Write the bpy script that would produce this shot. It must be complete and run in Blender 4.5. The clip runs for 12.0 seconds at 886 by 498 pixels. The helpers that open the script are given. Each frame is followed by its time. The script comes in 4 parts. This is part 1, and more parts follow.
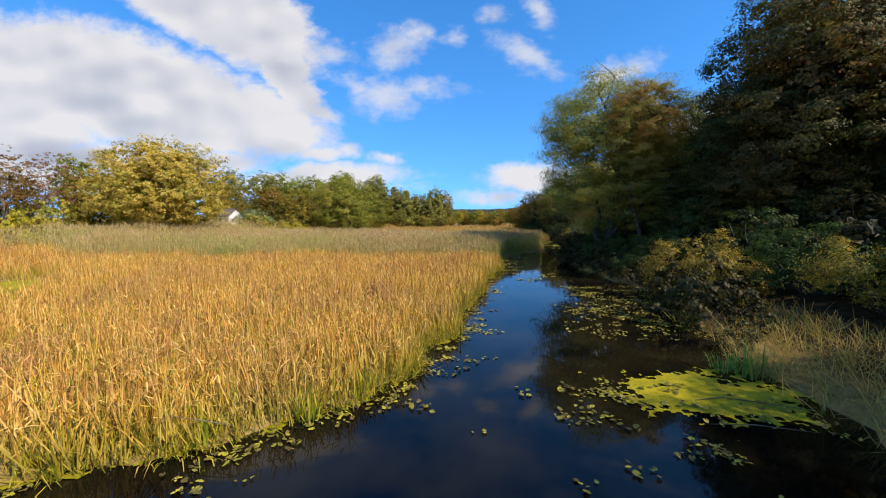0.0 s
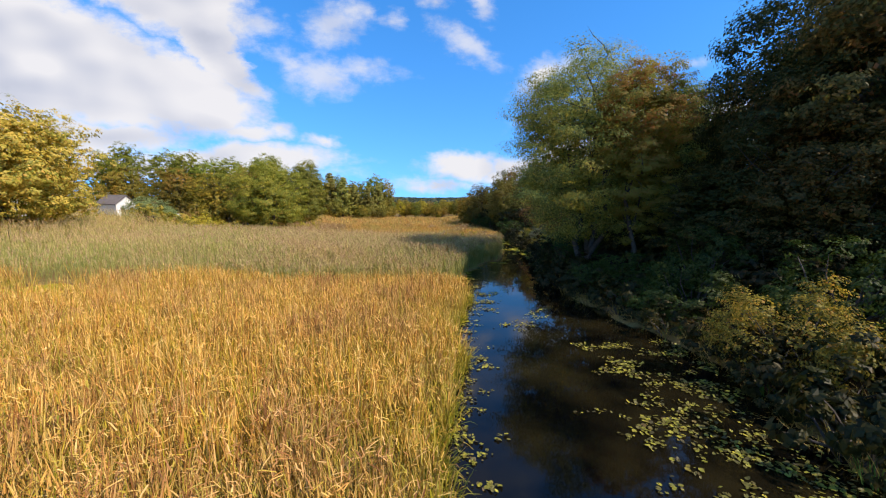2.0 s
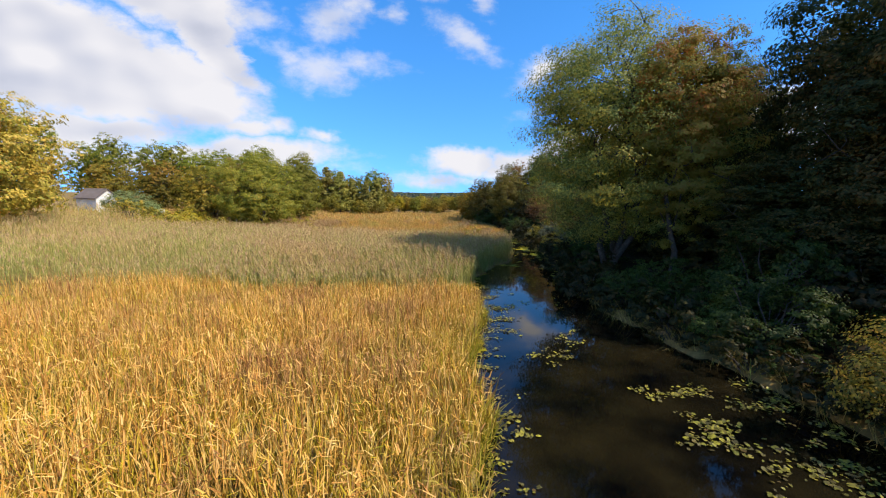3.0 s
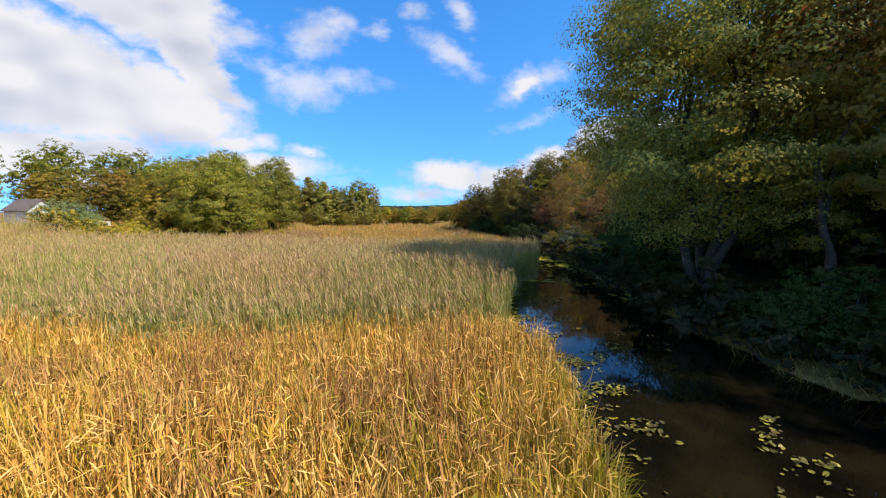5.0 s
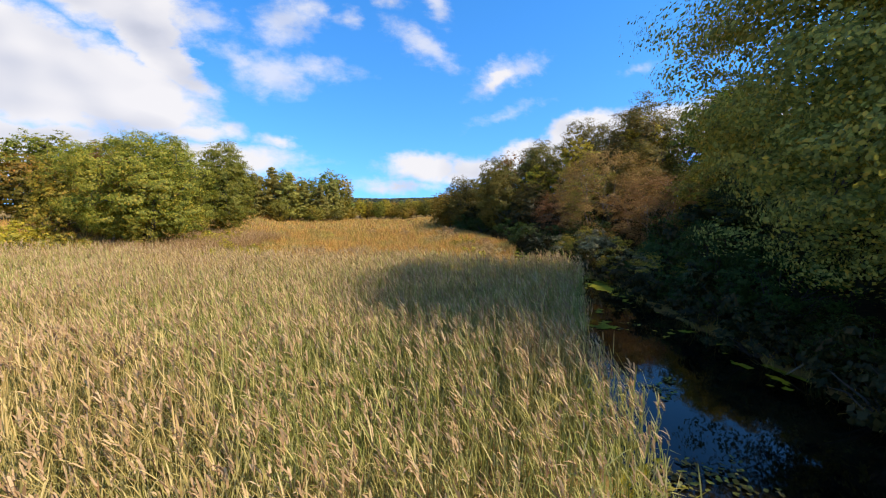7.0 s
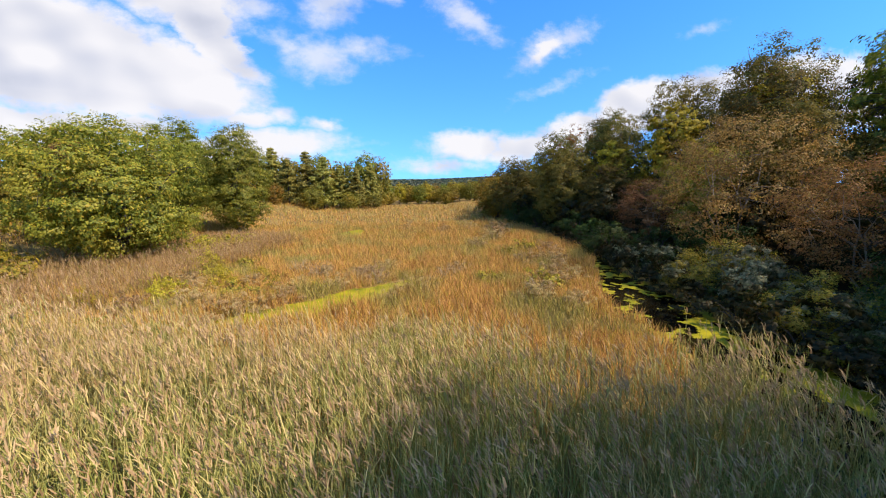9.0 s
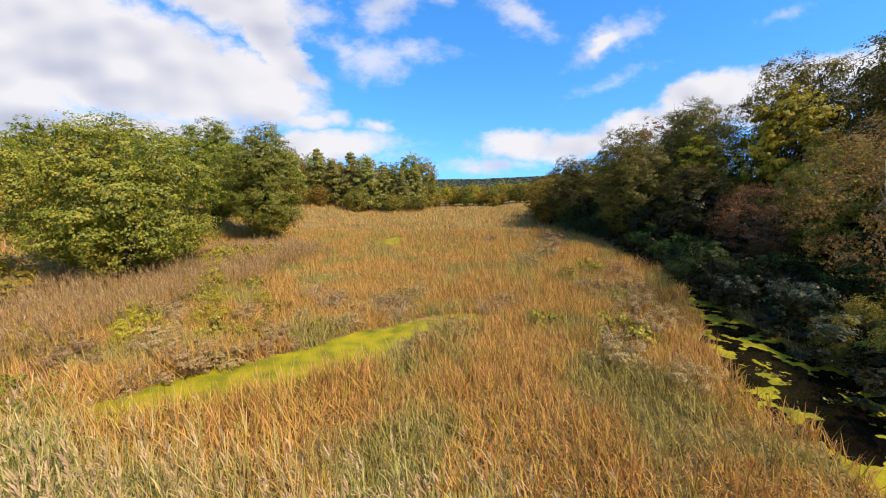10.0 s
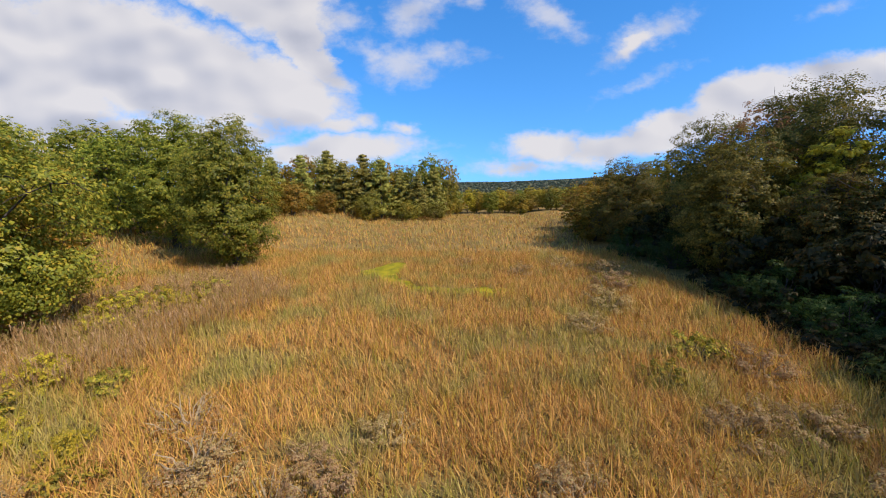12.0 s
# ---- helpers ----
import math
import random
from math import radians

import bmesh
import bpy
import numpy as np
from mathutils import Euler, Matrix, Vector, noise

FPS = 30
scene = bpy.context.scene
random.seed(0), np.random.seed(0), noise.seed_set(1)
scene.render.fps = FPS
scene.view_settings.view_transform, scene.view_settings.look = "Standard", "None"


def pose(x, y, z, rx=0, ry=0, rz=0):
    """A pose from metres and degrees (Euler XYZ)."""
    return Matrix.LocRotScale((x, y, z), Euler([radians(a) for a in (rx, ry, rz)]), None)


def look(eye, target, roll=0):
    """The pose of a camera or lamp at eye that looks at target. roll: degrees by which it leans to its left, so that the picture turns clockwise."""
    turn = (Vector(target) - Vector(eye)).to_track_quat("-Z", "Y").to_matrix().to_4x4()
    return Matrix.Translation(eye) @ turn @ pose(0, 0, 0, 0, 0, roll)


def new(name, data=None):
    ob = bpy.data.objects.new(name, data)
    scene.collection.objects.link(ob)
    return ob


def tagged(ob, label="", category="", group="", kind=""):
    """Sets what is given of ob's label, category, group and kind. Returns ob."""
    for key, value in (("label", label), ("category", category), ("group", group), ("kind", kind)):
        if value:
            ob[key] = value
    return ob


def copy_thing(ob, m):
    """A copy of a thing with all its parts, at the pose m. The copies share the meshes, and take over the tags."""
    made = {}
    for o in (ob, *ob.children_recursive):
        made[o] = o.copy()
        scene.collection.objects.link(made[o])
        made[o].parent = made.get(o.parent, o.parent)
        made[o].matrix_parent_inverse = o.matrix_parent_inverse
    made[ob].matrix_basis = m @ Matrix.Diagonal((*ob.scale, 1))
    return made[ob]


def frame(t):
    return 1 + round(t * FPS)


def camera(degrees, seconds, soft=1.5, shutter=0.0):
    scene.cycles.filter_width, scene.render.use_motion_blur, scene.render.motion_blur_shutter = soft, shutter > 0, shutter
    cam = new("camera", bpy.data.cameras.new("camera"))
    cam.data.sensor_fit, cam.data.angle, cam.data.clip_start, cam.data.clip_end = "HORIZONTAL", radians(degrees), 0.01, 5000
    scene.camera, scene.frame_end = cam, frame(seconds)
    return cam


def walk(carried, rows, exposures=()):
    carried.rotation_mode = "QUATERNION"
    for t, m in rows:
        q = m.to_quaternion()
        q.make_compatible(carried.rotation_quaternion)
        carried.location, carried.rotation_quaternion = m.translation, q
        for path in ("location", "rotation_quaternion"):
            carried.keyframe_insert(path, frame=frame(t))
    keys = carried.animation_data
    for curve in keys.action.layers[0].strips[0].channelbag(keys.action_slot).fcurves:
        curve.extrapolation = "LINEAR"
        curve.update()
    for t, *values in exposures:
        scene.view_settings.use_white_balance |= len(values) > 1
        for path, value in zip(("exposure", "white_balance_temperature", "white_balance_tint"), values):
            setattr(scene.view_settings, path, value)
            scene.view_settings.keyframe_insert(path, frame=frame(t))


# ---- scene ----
cam = camera(96.8, 12.0, soft=1.1)
PATH = [
    (0, (-0.059, 0.067, 4.858), (-0.067, 2.061, 4.700), 0.0),
    (0.5, (-0.615, 2.642, 5.204), (-0.487, 4.631, 5.039), 0.2),
    (1, (-0.901, 5.195, 5.654), (-0.664, 7.173, 5.481), 0.5),
    (1.5, (-0.965, 7.726, 6.101), (-0.676, 9.697, 5.914), 0.9),
    (2, (-0.836, 10.385, 6.478), (-0.535, 12.351, 6.261), 1.3),
    (2.5, (-0.647, 12.897, 6.656), (-0.342, 14.86, 6.411), 1.5),
    (4.5, (-0.529, 23.253, 5.244), (-0.201, 25.217, 5.052), 0.6),
    (5, (-0.644, 25.981, 5.114), (-0.276, 27.939, 4.941), 0.4),
    (5.5, (-0.751, 28.725, 5.127), (-0.332, 30.674, 4.965), 0.4),
    (6, (-0.567, 31.552, 5.268), (-0.104, 33.491, 5.102), 0.4),
    (6.5, (-0.258, 34.48, 5.516), (0.234, 36.41, 5.333), 0.4),
    (8.5, (2.228, 47.681, 7.309), (2.622, 49.614, 7.009), -0.7),
    (9, (2.953, 51.214, 7.633), (3.222, 53.167, 7.321), -0.6),
    (9.5, (3.658, 54.97, 7.964), (3.796, 56.936, 7.649), -0.5),
    (10, (4.389, 58.725, 8.268), (4.416, 60.696, 7.957), -0.5),
    (10.5, (4.961, 62.445, 8.519), (4.925, 64.417, 8.213), -0.5),
    (11, (5.313, 66.253, 8.834), (5.242, 68.225, 8.534), -0.4),
    (11.5, (5.537, 69.977, 9.123), (5.439, 71.948, 8.826), -0.4),
    (12, (5.672, 73.792, 9.366), (5.576, 75.763, 9.067), -0.3),
]
walk(cam, [(t, look(eye, target, roll)) for t, eye, target, roll in PATH],
     [(0, 0.28, 6500, 13), (2.5, 0.40, 6500, 14), (6.5, 0.43, 6500, 14), (8.5, 0.52, 6500, 14), (9, 0.50, 6500, 14), (10.5, 0.36, 6500, 15), (12, 0.17, 6500, 15)])

# ---- world, sun ----
SUN = Vector((14.4, -9.9, 18.2)).normalized()

# clouds in the direction plane u = x / y, v = z / y: centre u, v, half width, half height, slant
CLOUDS = [
    (-1.20, 0.32, 0.45, 0.24, -0.15), (-0.84, 0.325, 0.40, 0.170, -0.24), (-0.66, 0.290, 0.33, 0.140, -0.26), (-0.50, 0.255, 0.25, 0.100, -0.24), (-0.42, 0.205, 0.13, 0.046, 0.0),
    (-1.00, 0.125, 0.55, 0.070, 0.0), (-0.66, 0.140, 0.26, 0.045, 0.0), (-0.56, 0.495, 0.30, 0.105, -0.38), (-0.45, 0.455, 0.155, 0.110, -0.1), (-0.60, 0.62, 0.40, 0.085, -0.1),
    (-0.40, 0.372, 0.078, 0.072, 0.0), (-0.365, 0.308, 0.070, 0.055, -0.3), (-0.325, 0.268, 0.080, 0.030, -0.2),
    (-0.295, 0.162, 0.096, 0.034, 0.0), (-0.152, 0.149, 0.052, 0.024, -0.1), (-0.33, 0.096, 0.27, 0.046, 0.05), (-0.60, 0.075, 0.22, 0.034, 0.0),
    (0.205, 0.102, 0.130, 0.047, 0.0), (0.13, 0.052, 0.15, 0.021, 0.0), (0.36, 0.098, 0.16, 0.042, 0.15), (0.50, 0.135, 0.13, 0.062, 0.3), (0.66, 0.200, 0.17, 0.078, 0.25),
    (0.92, 0.225, 0.30, 0.090, 0.12), (1.25, 0.25, 0.30, 0.120, 0.0), (0.41, 0.338, 0.085, 0.031, 0.38),
]
# thin torn shreds
SHREDS = [
    (-0.145, 0.300, 0.075, 0.052, 0.0), (-0.050, 0.318, 0.085, 0.024, -0.1), (-0.205, 0.328, 0.060, 0.026, -0.2), (-0.120, 0.415, 0.080, 0.050, 0.2), (-0.075, 0.450, 0.045, 0.034, 0.0), (-0.29, 0.400, 0.060, 0.030, 0.0),
    (0.200, 0.398, 0.085, 0.036, -0.35), (0.118, 0.487, 0.030, 0.026, 0.0), (0.225, 0.500, 0.050, 0.036, -0.5), (0.420, 0.246, 0.075, 0.013, 0.35), (-0.11, 0.073, 0.060, 0.011, 0.0), (0.83, 0.400, 0.040, 0.012, 0.3),
    (0.02, 0.440, 0.030, 0.018, 0.0), (-0.20, 0.105, 0.12, 0.012, 0.0), (0.42, 0.345, 0.11, 0.040, 0.38),
]
# the shaded undersides of the thick bank of cloud
GREYS = [(-1.00, 0.150, 0.50, 0.075, -0.05), (-0.66, 0.195, 0.24, 0.035, -0.10), (-0.85, 0.27, 0.25, 0.05, -0.25), (-0.50, 0.40, 0.20, 0.035, -0.4), (0.22, 0.078, 0.15, 0.020, 0.0), (0.70, 0.15, 0.25, 0.030, 0.2), (-0.33, 0.072, 0.25, 0.022, 0.0)]


class Nodes:
    """A short way to write node trees."""

    def __init__(self, tree):
        self.tree = tree

    def add(self, kind, props=None, **ins):
        n = self.tree.nodes.new("ShaderNode" + kind)
        for k, v in (props or {}).items():
            setattr(n, k, v)
        for k, v in ins.items():
            key = int(k[1:]) if k[0] == "i" and k[1:].isdigit() else k.replace("_", " ")
            if isinstance(v, bpy.types.NodeSocket):
                self.tree.links.new(v, n.inputs[key])
            else:
                n.inputs[key].default_value = v
        return n

    def math(self, op, a, b=0.0, clamp=False):
        return self.add("Math", {"operation": op, "use_clamp": clamp}, i0=a, i1=b).outputs[0]

    def mix(self, fac, a, b, mode="MIX"):
        n = self.tree.nodes.new("ShaderNodeMix")
        n.data_type, n.blend_type = "RGBA", mode
        for sock, v in ((n.inputs[0], fac), (n.inputs[6], a), (n.inputs[7], b)):
            if isinstance(v, bpy.types.NodeSocket):
                self.tree.links.new(v, sock)
            else:
                sock.default_value = v if isinstance(v, float) else (*v, 1.0)
        return n.outputs[2]

    def ramp(self, fac, stops, easing="LINEAR"):
        n = self.add("ValToRGB", Fac=fac)
        n.color_ramp.interpolation = easing
        el = n.color_ramp.elements
        while len(el) < len(stops):
            el.new(0.5)
        for e, (p, c) in zip(el, stops):
            e.position = p
            e.color = (*c, 1.0) if isinstance(c, tuple) else (c, c, c, 1.0)
        return n.outputs[0]

    def link(self, a, b):
        self.tree.links.new(a, b)


def build_world():
    w = bpy.data.worlds.new("sky")
    scene.world = w
    w.use_nodes = True
    w.node_tree.nodes.clear()
    N = Nodes(w.node_tree)
    co = N.add("TexCoord").outputs["Generated"]
    xyz = N.add("SeparateXYZ", Vector=co)
    # clear dry air: the horizon stays blue
    lift = N.math("ADD", N.math("MULTIPLY", N.math("MAXIMUM", xyz.outputs[2], 0.0), 0.75), 0.17)
    up = N.add("CombineXYZ", X=xyz.outputs[0], Y=xyz.outputs[1], Z=lift).outputs[0]
    sky = N.add("TexSky", {"sky_type": "NISHITA", "sun_disc": False, "sun_elevation": math.asin(SUN.z),
                           "sun_rotation": math.atan2(SUN.x, SUN.y), "altitude": 200.0, "air_density": 1.0,
                           "dust_density": 0.2, "ozone_density": 3.0}, Vector=N.add("VectorMath", {"operation": "NORMALIZE"}, i0=up).outputs[0])
    blue = N.mix(1.0, N.add("HueSaturation", Saturation=SKY_SAT, Value=1.0, Color=sky.outputs[0]).outputs[0], (1.05, 1.32, 1.42), "MULTIPLY")
    y = N.math("MAXIMUM", xyz.outputs[1], 0.08)
    u0 = N.math("DIVIDE", xyz.outputs[0], y)
    v0 = N.math("DIVIDE", xyz.outputs[2], y)
    uv = N.add("CombineXYZ", X=u0, Y=N.math("MULTIPLY", v0, 1.5)).outputs[0]
    warp = N.add("TexNoise", Vector=uv, Scale=8.0, Detail=7.0, Roughness=0.62)
    shift = N.add("SeparateXYZ", Vector=N.add("VectorMath", {"operation": "SUBTRACT"}, i0=warp.outputs["Color"], i1=(0.5, 0.5, 0.5)).outputs[0])
    fine = N.math("SUBTRACT", N.add("TexNoise", Vector=uv, Scale=24.0, Detail=6.0, Roughness=0.62).outputs[0], 0.5)
    u = N.math("ADD", u0, N.math("MULTIPLY", shift.outputs[0], 0.13))
    v = N.math("ADD", v0, N.math("MULTIPLY", shift.outputs[1], 0.075))

    def field(group, cap):
        """How deep a direction lies inside the nearest cloud of the group, in parts of the unit sphere."""
        best = None
        for cu, cv, a, b, slant in group:
            off = N.math("SUBTRACT", u, cu)
            du = N.math("DIVIDE", off, a)
            dv = N.math("DIVIDE", N.math("SUBTRACT", N.math("SUBTRACT", v, cv), N.math("MULTIPLY", off, slant)), b)
            r = N.math("SQRT", N.math("ADD", N.math("MULTIPLY", du, du), N.math("MULTIPLY", dv, dv)))
            m = N.math("MULTIPLY", N.math("SUBTRACT", 1.0, r), min(a, b, cap))
            best = m if best is None else N.math("MAXIMUM", best, m)
        return best

    depth = field(CLOUDS, 0.07)
    dens = N.math("ADD", depth, N.math("MULTIPLY", fine, 0.028))
    wisp = N.math("ADD", field(SHREDS, 0.04), N.math("MULTIPLY", fine, 0.05))
    shade = N.math("MULTIPLY", N.math("MAXIMUM", field(GREYS, 0.07), 0.0), 9.0, True)
    # the sky behind and beside carries the same kind of cloud
    back = N.add("TexNoise", Vector=co, Scale=2.6, Detail=8.0, Roughness=0.6).outputs[0]
    back = N.math("MULTIPLY", N.math("SUBTRACT", back, 0.54), 0.3)
    side = N.math("MULTIPLY", N.math("SUBTRACT", xyz.outputs[1], 0.28), 6.0, True)
    mixd = N.add("Mix", {"data_type": "FLOAT"}, i0=side, i2=back, i3=dens).outputs[0]
    cover = N.add("MapRange", {"interpolation_type": "SMOOTHSTEP"}, Value=mixd, From_Min=-0.004, From_Max=0.024, To_Max=0.97).outputs[0]
    thin = N.add("MapRange", {"interpolation_type": "SMOOTHSTEP"}, Value=wisp, From_Min=-0.012, From_Max=0.036, To_Max=0.70).outputs[0]
    cover = N.math("MAXIMUM", cover, N.math("MULTIPLY", thin, side))
    cover = N.math("MULTIPLY", cover, N.math("MULTIPLY", xyz.outputs[2], 60.0, True))
    # white where the billows face the light, grey in their folds and undersides
    uv2 = N.add("VectorMath", {"operation": "ADD"}, i0=uv, i1=(0.022, 0.045, 0.0)).outputs[0]
    fold = N.add("TexNoise", Vector=uv2, Scale=5.5, Detail=1.2, Roughness=0.5).outputs[0]
    face = N.add("TexNoise", Vector=uv, Scale=5.5, Detail=1.2, Roughness=0.5).outputs[0]
    lit = N.math("MULTIPLY_ADD", N.math("SUBTRACT", face, fold), 1.7)
    lit.node.inputs[2].default_value = 0.90
    lit = N.math("SUBTRACT", lit, N.math("MULTIPLY", N.math("MAXIMUM", depth, 0.0), 3.6))
    lit = N.math("SUBTRACT", lit, N.math("MULTIPLY", shade, 0.46))
    grey = N.ramp(lit, [(0.10, (0.47, 0.52, 0.63)), (0.50, (0.72, 0.755, 0.84)), (0.90, (1.0, 1.0, 1.0))])
    cloud = N.mix(1.0, grey, (CLOUD, CLOUD, CLOUD), "MULTIPLY")
    col = N.mix(cover, blue, cloud)
    bg = N.add("Background", Color=col, Strength=SKY)
    out = w.node_tree.nodes.new("ShaderNodeOutputWorld")
    N.link(bg.outputs[0], out.inputs[0])


SKY, SKY_SAT, CLOUD = 0.15, 1.3, 4.5
build_world()
sun = new("sun", bpy.data.lights.new("sun", "SUN"))
sun.data.energy, sun.data.angle, sun.data.color = 5.0, radians(0.53), (1.0, 0.91, 0.76)
sun.matrix_world = look(SUN * 300, (0, 0, 0))

# ---- materials ----


def material(name):
    m = bpy.data.materials.new(name)
    m.use_nodes = True
    m.node_tree.nodes.clear()
    return m, Nodes(m.node_tree)


def finish(N, shader):
    out = N.tree.nodes.new("ShaderNodeOutputMaterial")
    N.link(shader, out.inputs[0])


def leafy(name, stops, light=0.35, patch=None, patch_scale=0.25, gloss=0.015, tip=None):
    """Leaves or blades: each takes its own colour; patch: a second set of colours that comes in drifts; tip: (z from, z to, colour)."""
    m, N = material(name)
    geo = N.add("NewGeometry")
    col = N.ramp(geo.outputs["Random Per Island"], stops)
    if patch:
        col2 = N.ramp(geo.outputs["Random Per Island"], patch)
        n = N.add("TexNoise", Vector=geo.outputs["Position"], Scale=patch_scale, Detail=3.0, Roughness=0.6).outputs[0]
        f = N.add("MapRange", {"interpolation_type": "SMOOTHSTEP"}, Value=n, From_Min=0.47, From_Max=0.62).outputs[0]
        col = N.mix(f, col, col2)
    if tip:
        z = N.add("SeparateXYZ", Vector=geo.outputs["Position"]).outputs[2]
        f = N.add("MapRange", Value=z, From_Min=tip[0], From_Max=tip[1]).outputs[0]
        col = N.mix(f, N.mix(0.75, col, tip[2]), col)
    info = N.add("ObjectInfo").outputs["Random"]
    val = N.math("MULTIPLY_ADD", info, 0.3)
    val.node.inputs[2].default_value = 0.85
    hue = N.math("MULTIPLY_ADD", info, 0.03)
    hue.node.inputs[2].default_value = 0.4845
    col = N.add("HueSaturation", Hue=hue, Value=val, Color=col).outputs[0]
    d = N.add("BsdfDiffuse", Color=col, Roughness=0.6)
    t = N.add("BsdfTranslucent", Color=col)
    s = N.add("MixShader", i0=light, i1=d.outputs[0], i2=t.outputs[0])
    g = N.add("BsdfGlossy", Color=(1, 0.95, 0.85, 1), Roughness=0.5)
    s = N.add("MixShader", i0=gloss, i1=s.outputs[0], i2=g.outputs[0])
    finish(N, s.outputs[0])
    return m


def rough(name, dark, mid, pale, scale=3.0, bump=0.3, roughness=0.9):
    """Soil, bark, boards: grain at two scales with relief."""
    m, N = material(name)
    pos = N.add("NewGeometry").outputs["Position"]
    a = N.add("TexNoise", Vector=pos, Scale=scale, Detail=6.0, Roughness=0.65).outputs[0]
    b = N.add("TexNoise", Vector=pos, Scale=scale * 0.11, Detail=3.0).outputs[0]
    f = N.math("ADD", N.math("MULTIPLY", a, 0.65), N.math("MULTIPLY", b, 0.35))
    col = N.ramp(f, [(0.32, dark), (0.5, mid), (0.68, pale)])
    bp = N.add("Bump", Strength=bump, Distance=0.05, Height=a)
    p = N.add("BsdfPrincipled", Base_Color=col, Roughness=roughness, Normal=bp.outputs[0])
    finish(N, p.outputs[0])
    return m


def water_material():
    m, N = material("still_water")
    pos = N.add("NewGeometry").outputs["Position"]
    a = N.add("TexNoise", Vector=pos, Scale=1.6, Detail=3.0, Roughness=0.5).outputs[0]
    b = N.add("TexNoise", Vector=pos, Scale=0.35, Detail=4.0).outputs[0]
    col = N.ramp(b, [(0.38, (0.001, 0.0012, 0.0015)), (0.70, (0.017, 0.013, 0.005))])
    bp = N.add("Bump", Strength=0.035, Distance=0.05, Height=a)
    p = N.add("BsdfPrincipled", Base_Color=col, Roughness=0.03, IOR=1.33, Specular_IOR_Level=0.42, Normal=bp.outputs[0])
    finish(N, p.outputs[0])
    return m


def weed_material():
    m, N = material("duckweed")
    pos = N.add("NewGeometry").outputs["Position"]
    a = N.add("TexNoise", Vector=pos, Scale=14.0, Detail=7.0, Roughness=0.8).outputs[0]
    b = N.add("TexNoise", Vector=pos, Scale=0.9, Detail=4.0).outputs[0]
    f = N.math("ADD", N.math("MULTIPLY", a, 0.5), N.math("MULTIPLY", b, 0.5))
    col = N.ramp(f, [(0.34, (0.07, 0.075, 0.008)), (0.44, (0.19, 0.175, 0.008)), (0.55, (0.32, 0.26, 0.008)), (0.68, (0.42, 0.32, 0.010))])
    bp = N.add("Bump", Strength=0.4, Distance=0.02, Height=a)
    p = N.add("BsdfPrincipled", Base_Color=col, Roughness=0.8, Specular_IOR_Level=0.12, Normal=bp.outputs[0])
    finish(N, p.outputs[0])
    return m


WATER = water_material()
WEED = weed_material()


def ground_material():
    """Thatch in the marsh, leaf litter darkened for shade under the wood on the right bank, meadow beyond."""
    m, N = material("marsh_soil")
    pos = N.add("NewGeometry").outputs["Position"]
    a = N.add("TexNoise", Vector=pos, Scale=2.4, Detail=6.0, Roughness=0.65).outputs[0]
    b = N.add("TexNoise", Vector=pos, Scale=0.25, Detail=3.0).outputs[0]
    f = N.math("ADD", N.math("MULTIPLY", a, 0.65), N.math("MULTIPLY", b, 0.35))
    thatch = N.ramp(f, [(0.32, (0.09, 0.06, 0.02)), (0.5, (0.23, 0.15, 0.05)), (0.68, (0.38, 0.26, 0.09))])
    # Near-black litter: the shade under the wood is in its colour.
    shaded_litter = N.ramp(f, [(0.35, (0.012, 0.009, 0.005)), (0.5, (0.035, 0.024, 0.011)), (0.7, (0.08, 0.05, 0.02))])
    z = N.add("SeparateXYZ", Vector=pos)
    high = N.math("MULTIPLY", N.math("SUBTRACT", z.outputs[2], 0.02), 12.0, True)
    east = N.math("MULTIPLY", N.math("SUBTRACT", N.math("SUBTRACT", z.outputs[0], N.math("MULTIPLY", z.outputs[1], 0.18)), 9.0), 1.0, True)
    col = N.mix(N.math("MULTIPLY", high, east), thatch, shaded_litter)
    bp = N.add("Bump", Strength=0.5, Distance=0.05, Height=a)
    p = N.add("BsdfPrincipled", Base_Color=col, Roughness=1.0, Specular_IOR_Level=0.05, Normal=bp.outputs[0])
    finish(N, p.outputs[0])
    return m


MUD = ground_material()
BARK = rough("bark", (0.025, 0.020, 0.015), (0.07, 0.055, 0.042), (0.14, 0.12, 0.10), 7.0, 0.6)
GREY_WOOD = rough("weathered_wood", (0.10, 0.08, 0.055), (0.23, 0.185, 0.13), (0.35, 0.295, 0.22), 7.0, 0.5)
DRY_TWIG = rough("dry_twigs", (0.20, 0.145, 0.075), (0.38, 0.285, 0.16), (0.52, 0.41, 0.26), 7.0, 0.4)
CATTAIL = leafy("cattail_blades", [(0.0, (0.176, 0.068, 0.013)), (0.2, (0.453, 0.195, 0.040)), (0.5, (0.762, 0.398, 0.093)), (0.74, (0.855, 0.573, 0.198)), (0.87, (0.556, 0.358, 0.025)), (1.0, (0.185, 0.185, 0.013))],
                0.22, [(0.0, (0.192, 0.073, 0.025)), (0.4, (0.426, 0.188, 0.068)), (0.75, (0.724, 0.418, 0.154)), (1.0, (0.383, 0.324, 0.034))], 0.35, tip=(0.0, 1.15, (0.351, 0.334, 0.025)))
EDGE = leafy("waterside_blades", [(0.0, (0.10, 0.14, 0.015)), (0.4, (0.30, 0.29, 0.02)), (0.75, (0.52, 0.43, 0.03)), (1.0, (0.60, 0.38, 0.10))], 0.35)
REED_BROWN = leafy("faded_reed_leaves", [(0.0, (0.184, 0.107, 0.039)), (0.4, (0.356, 0.214, 0.086)), (0.75, (0.506, 0.321, 0.125)), (1.0, (0.276, 0.235, 0.047))], 0.25)
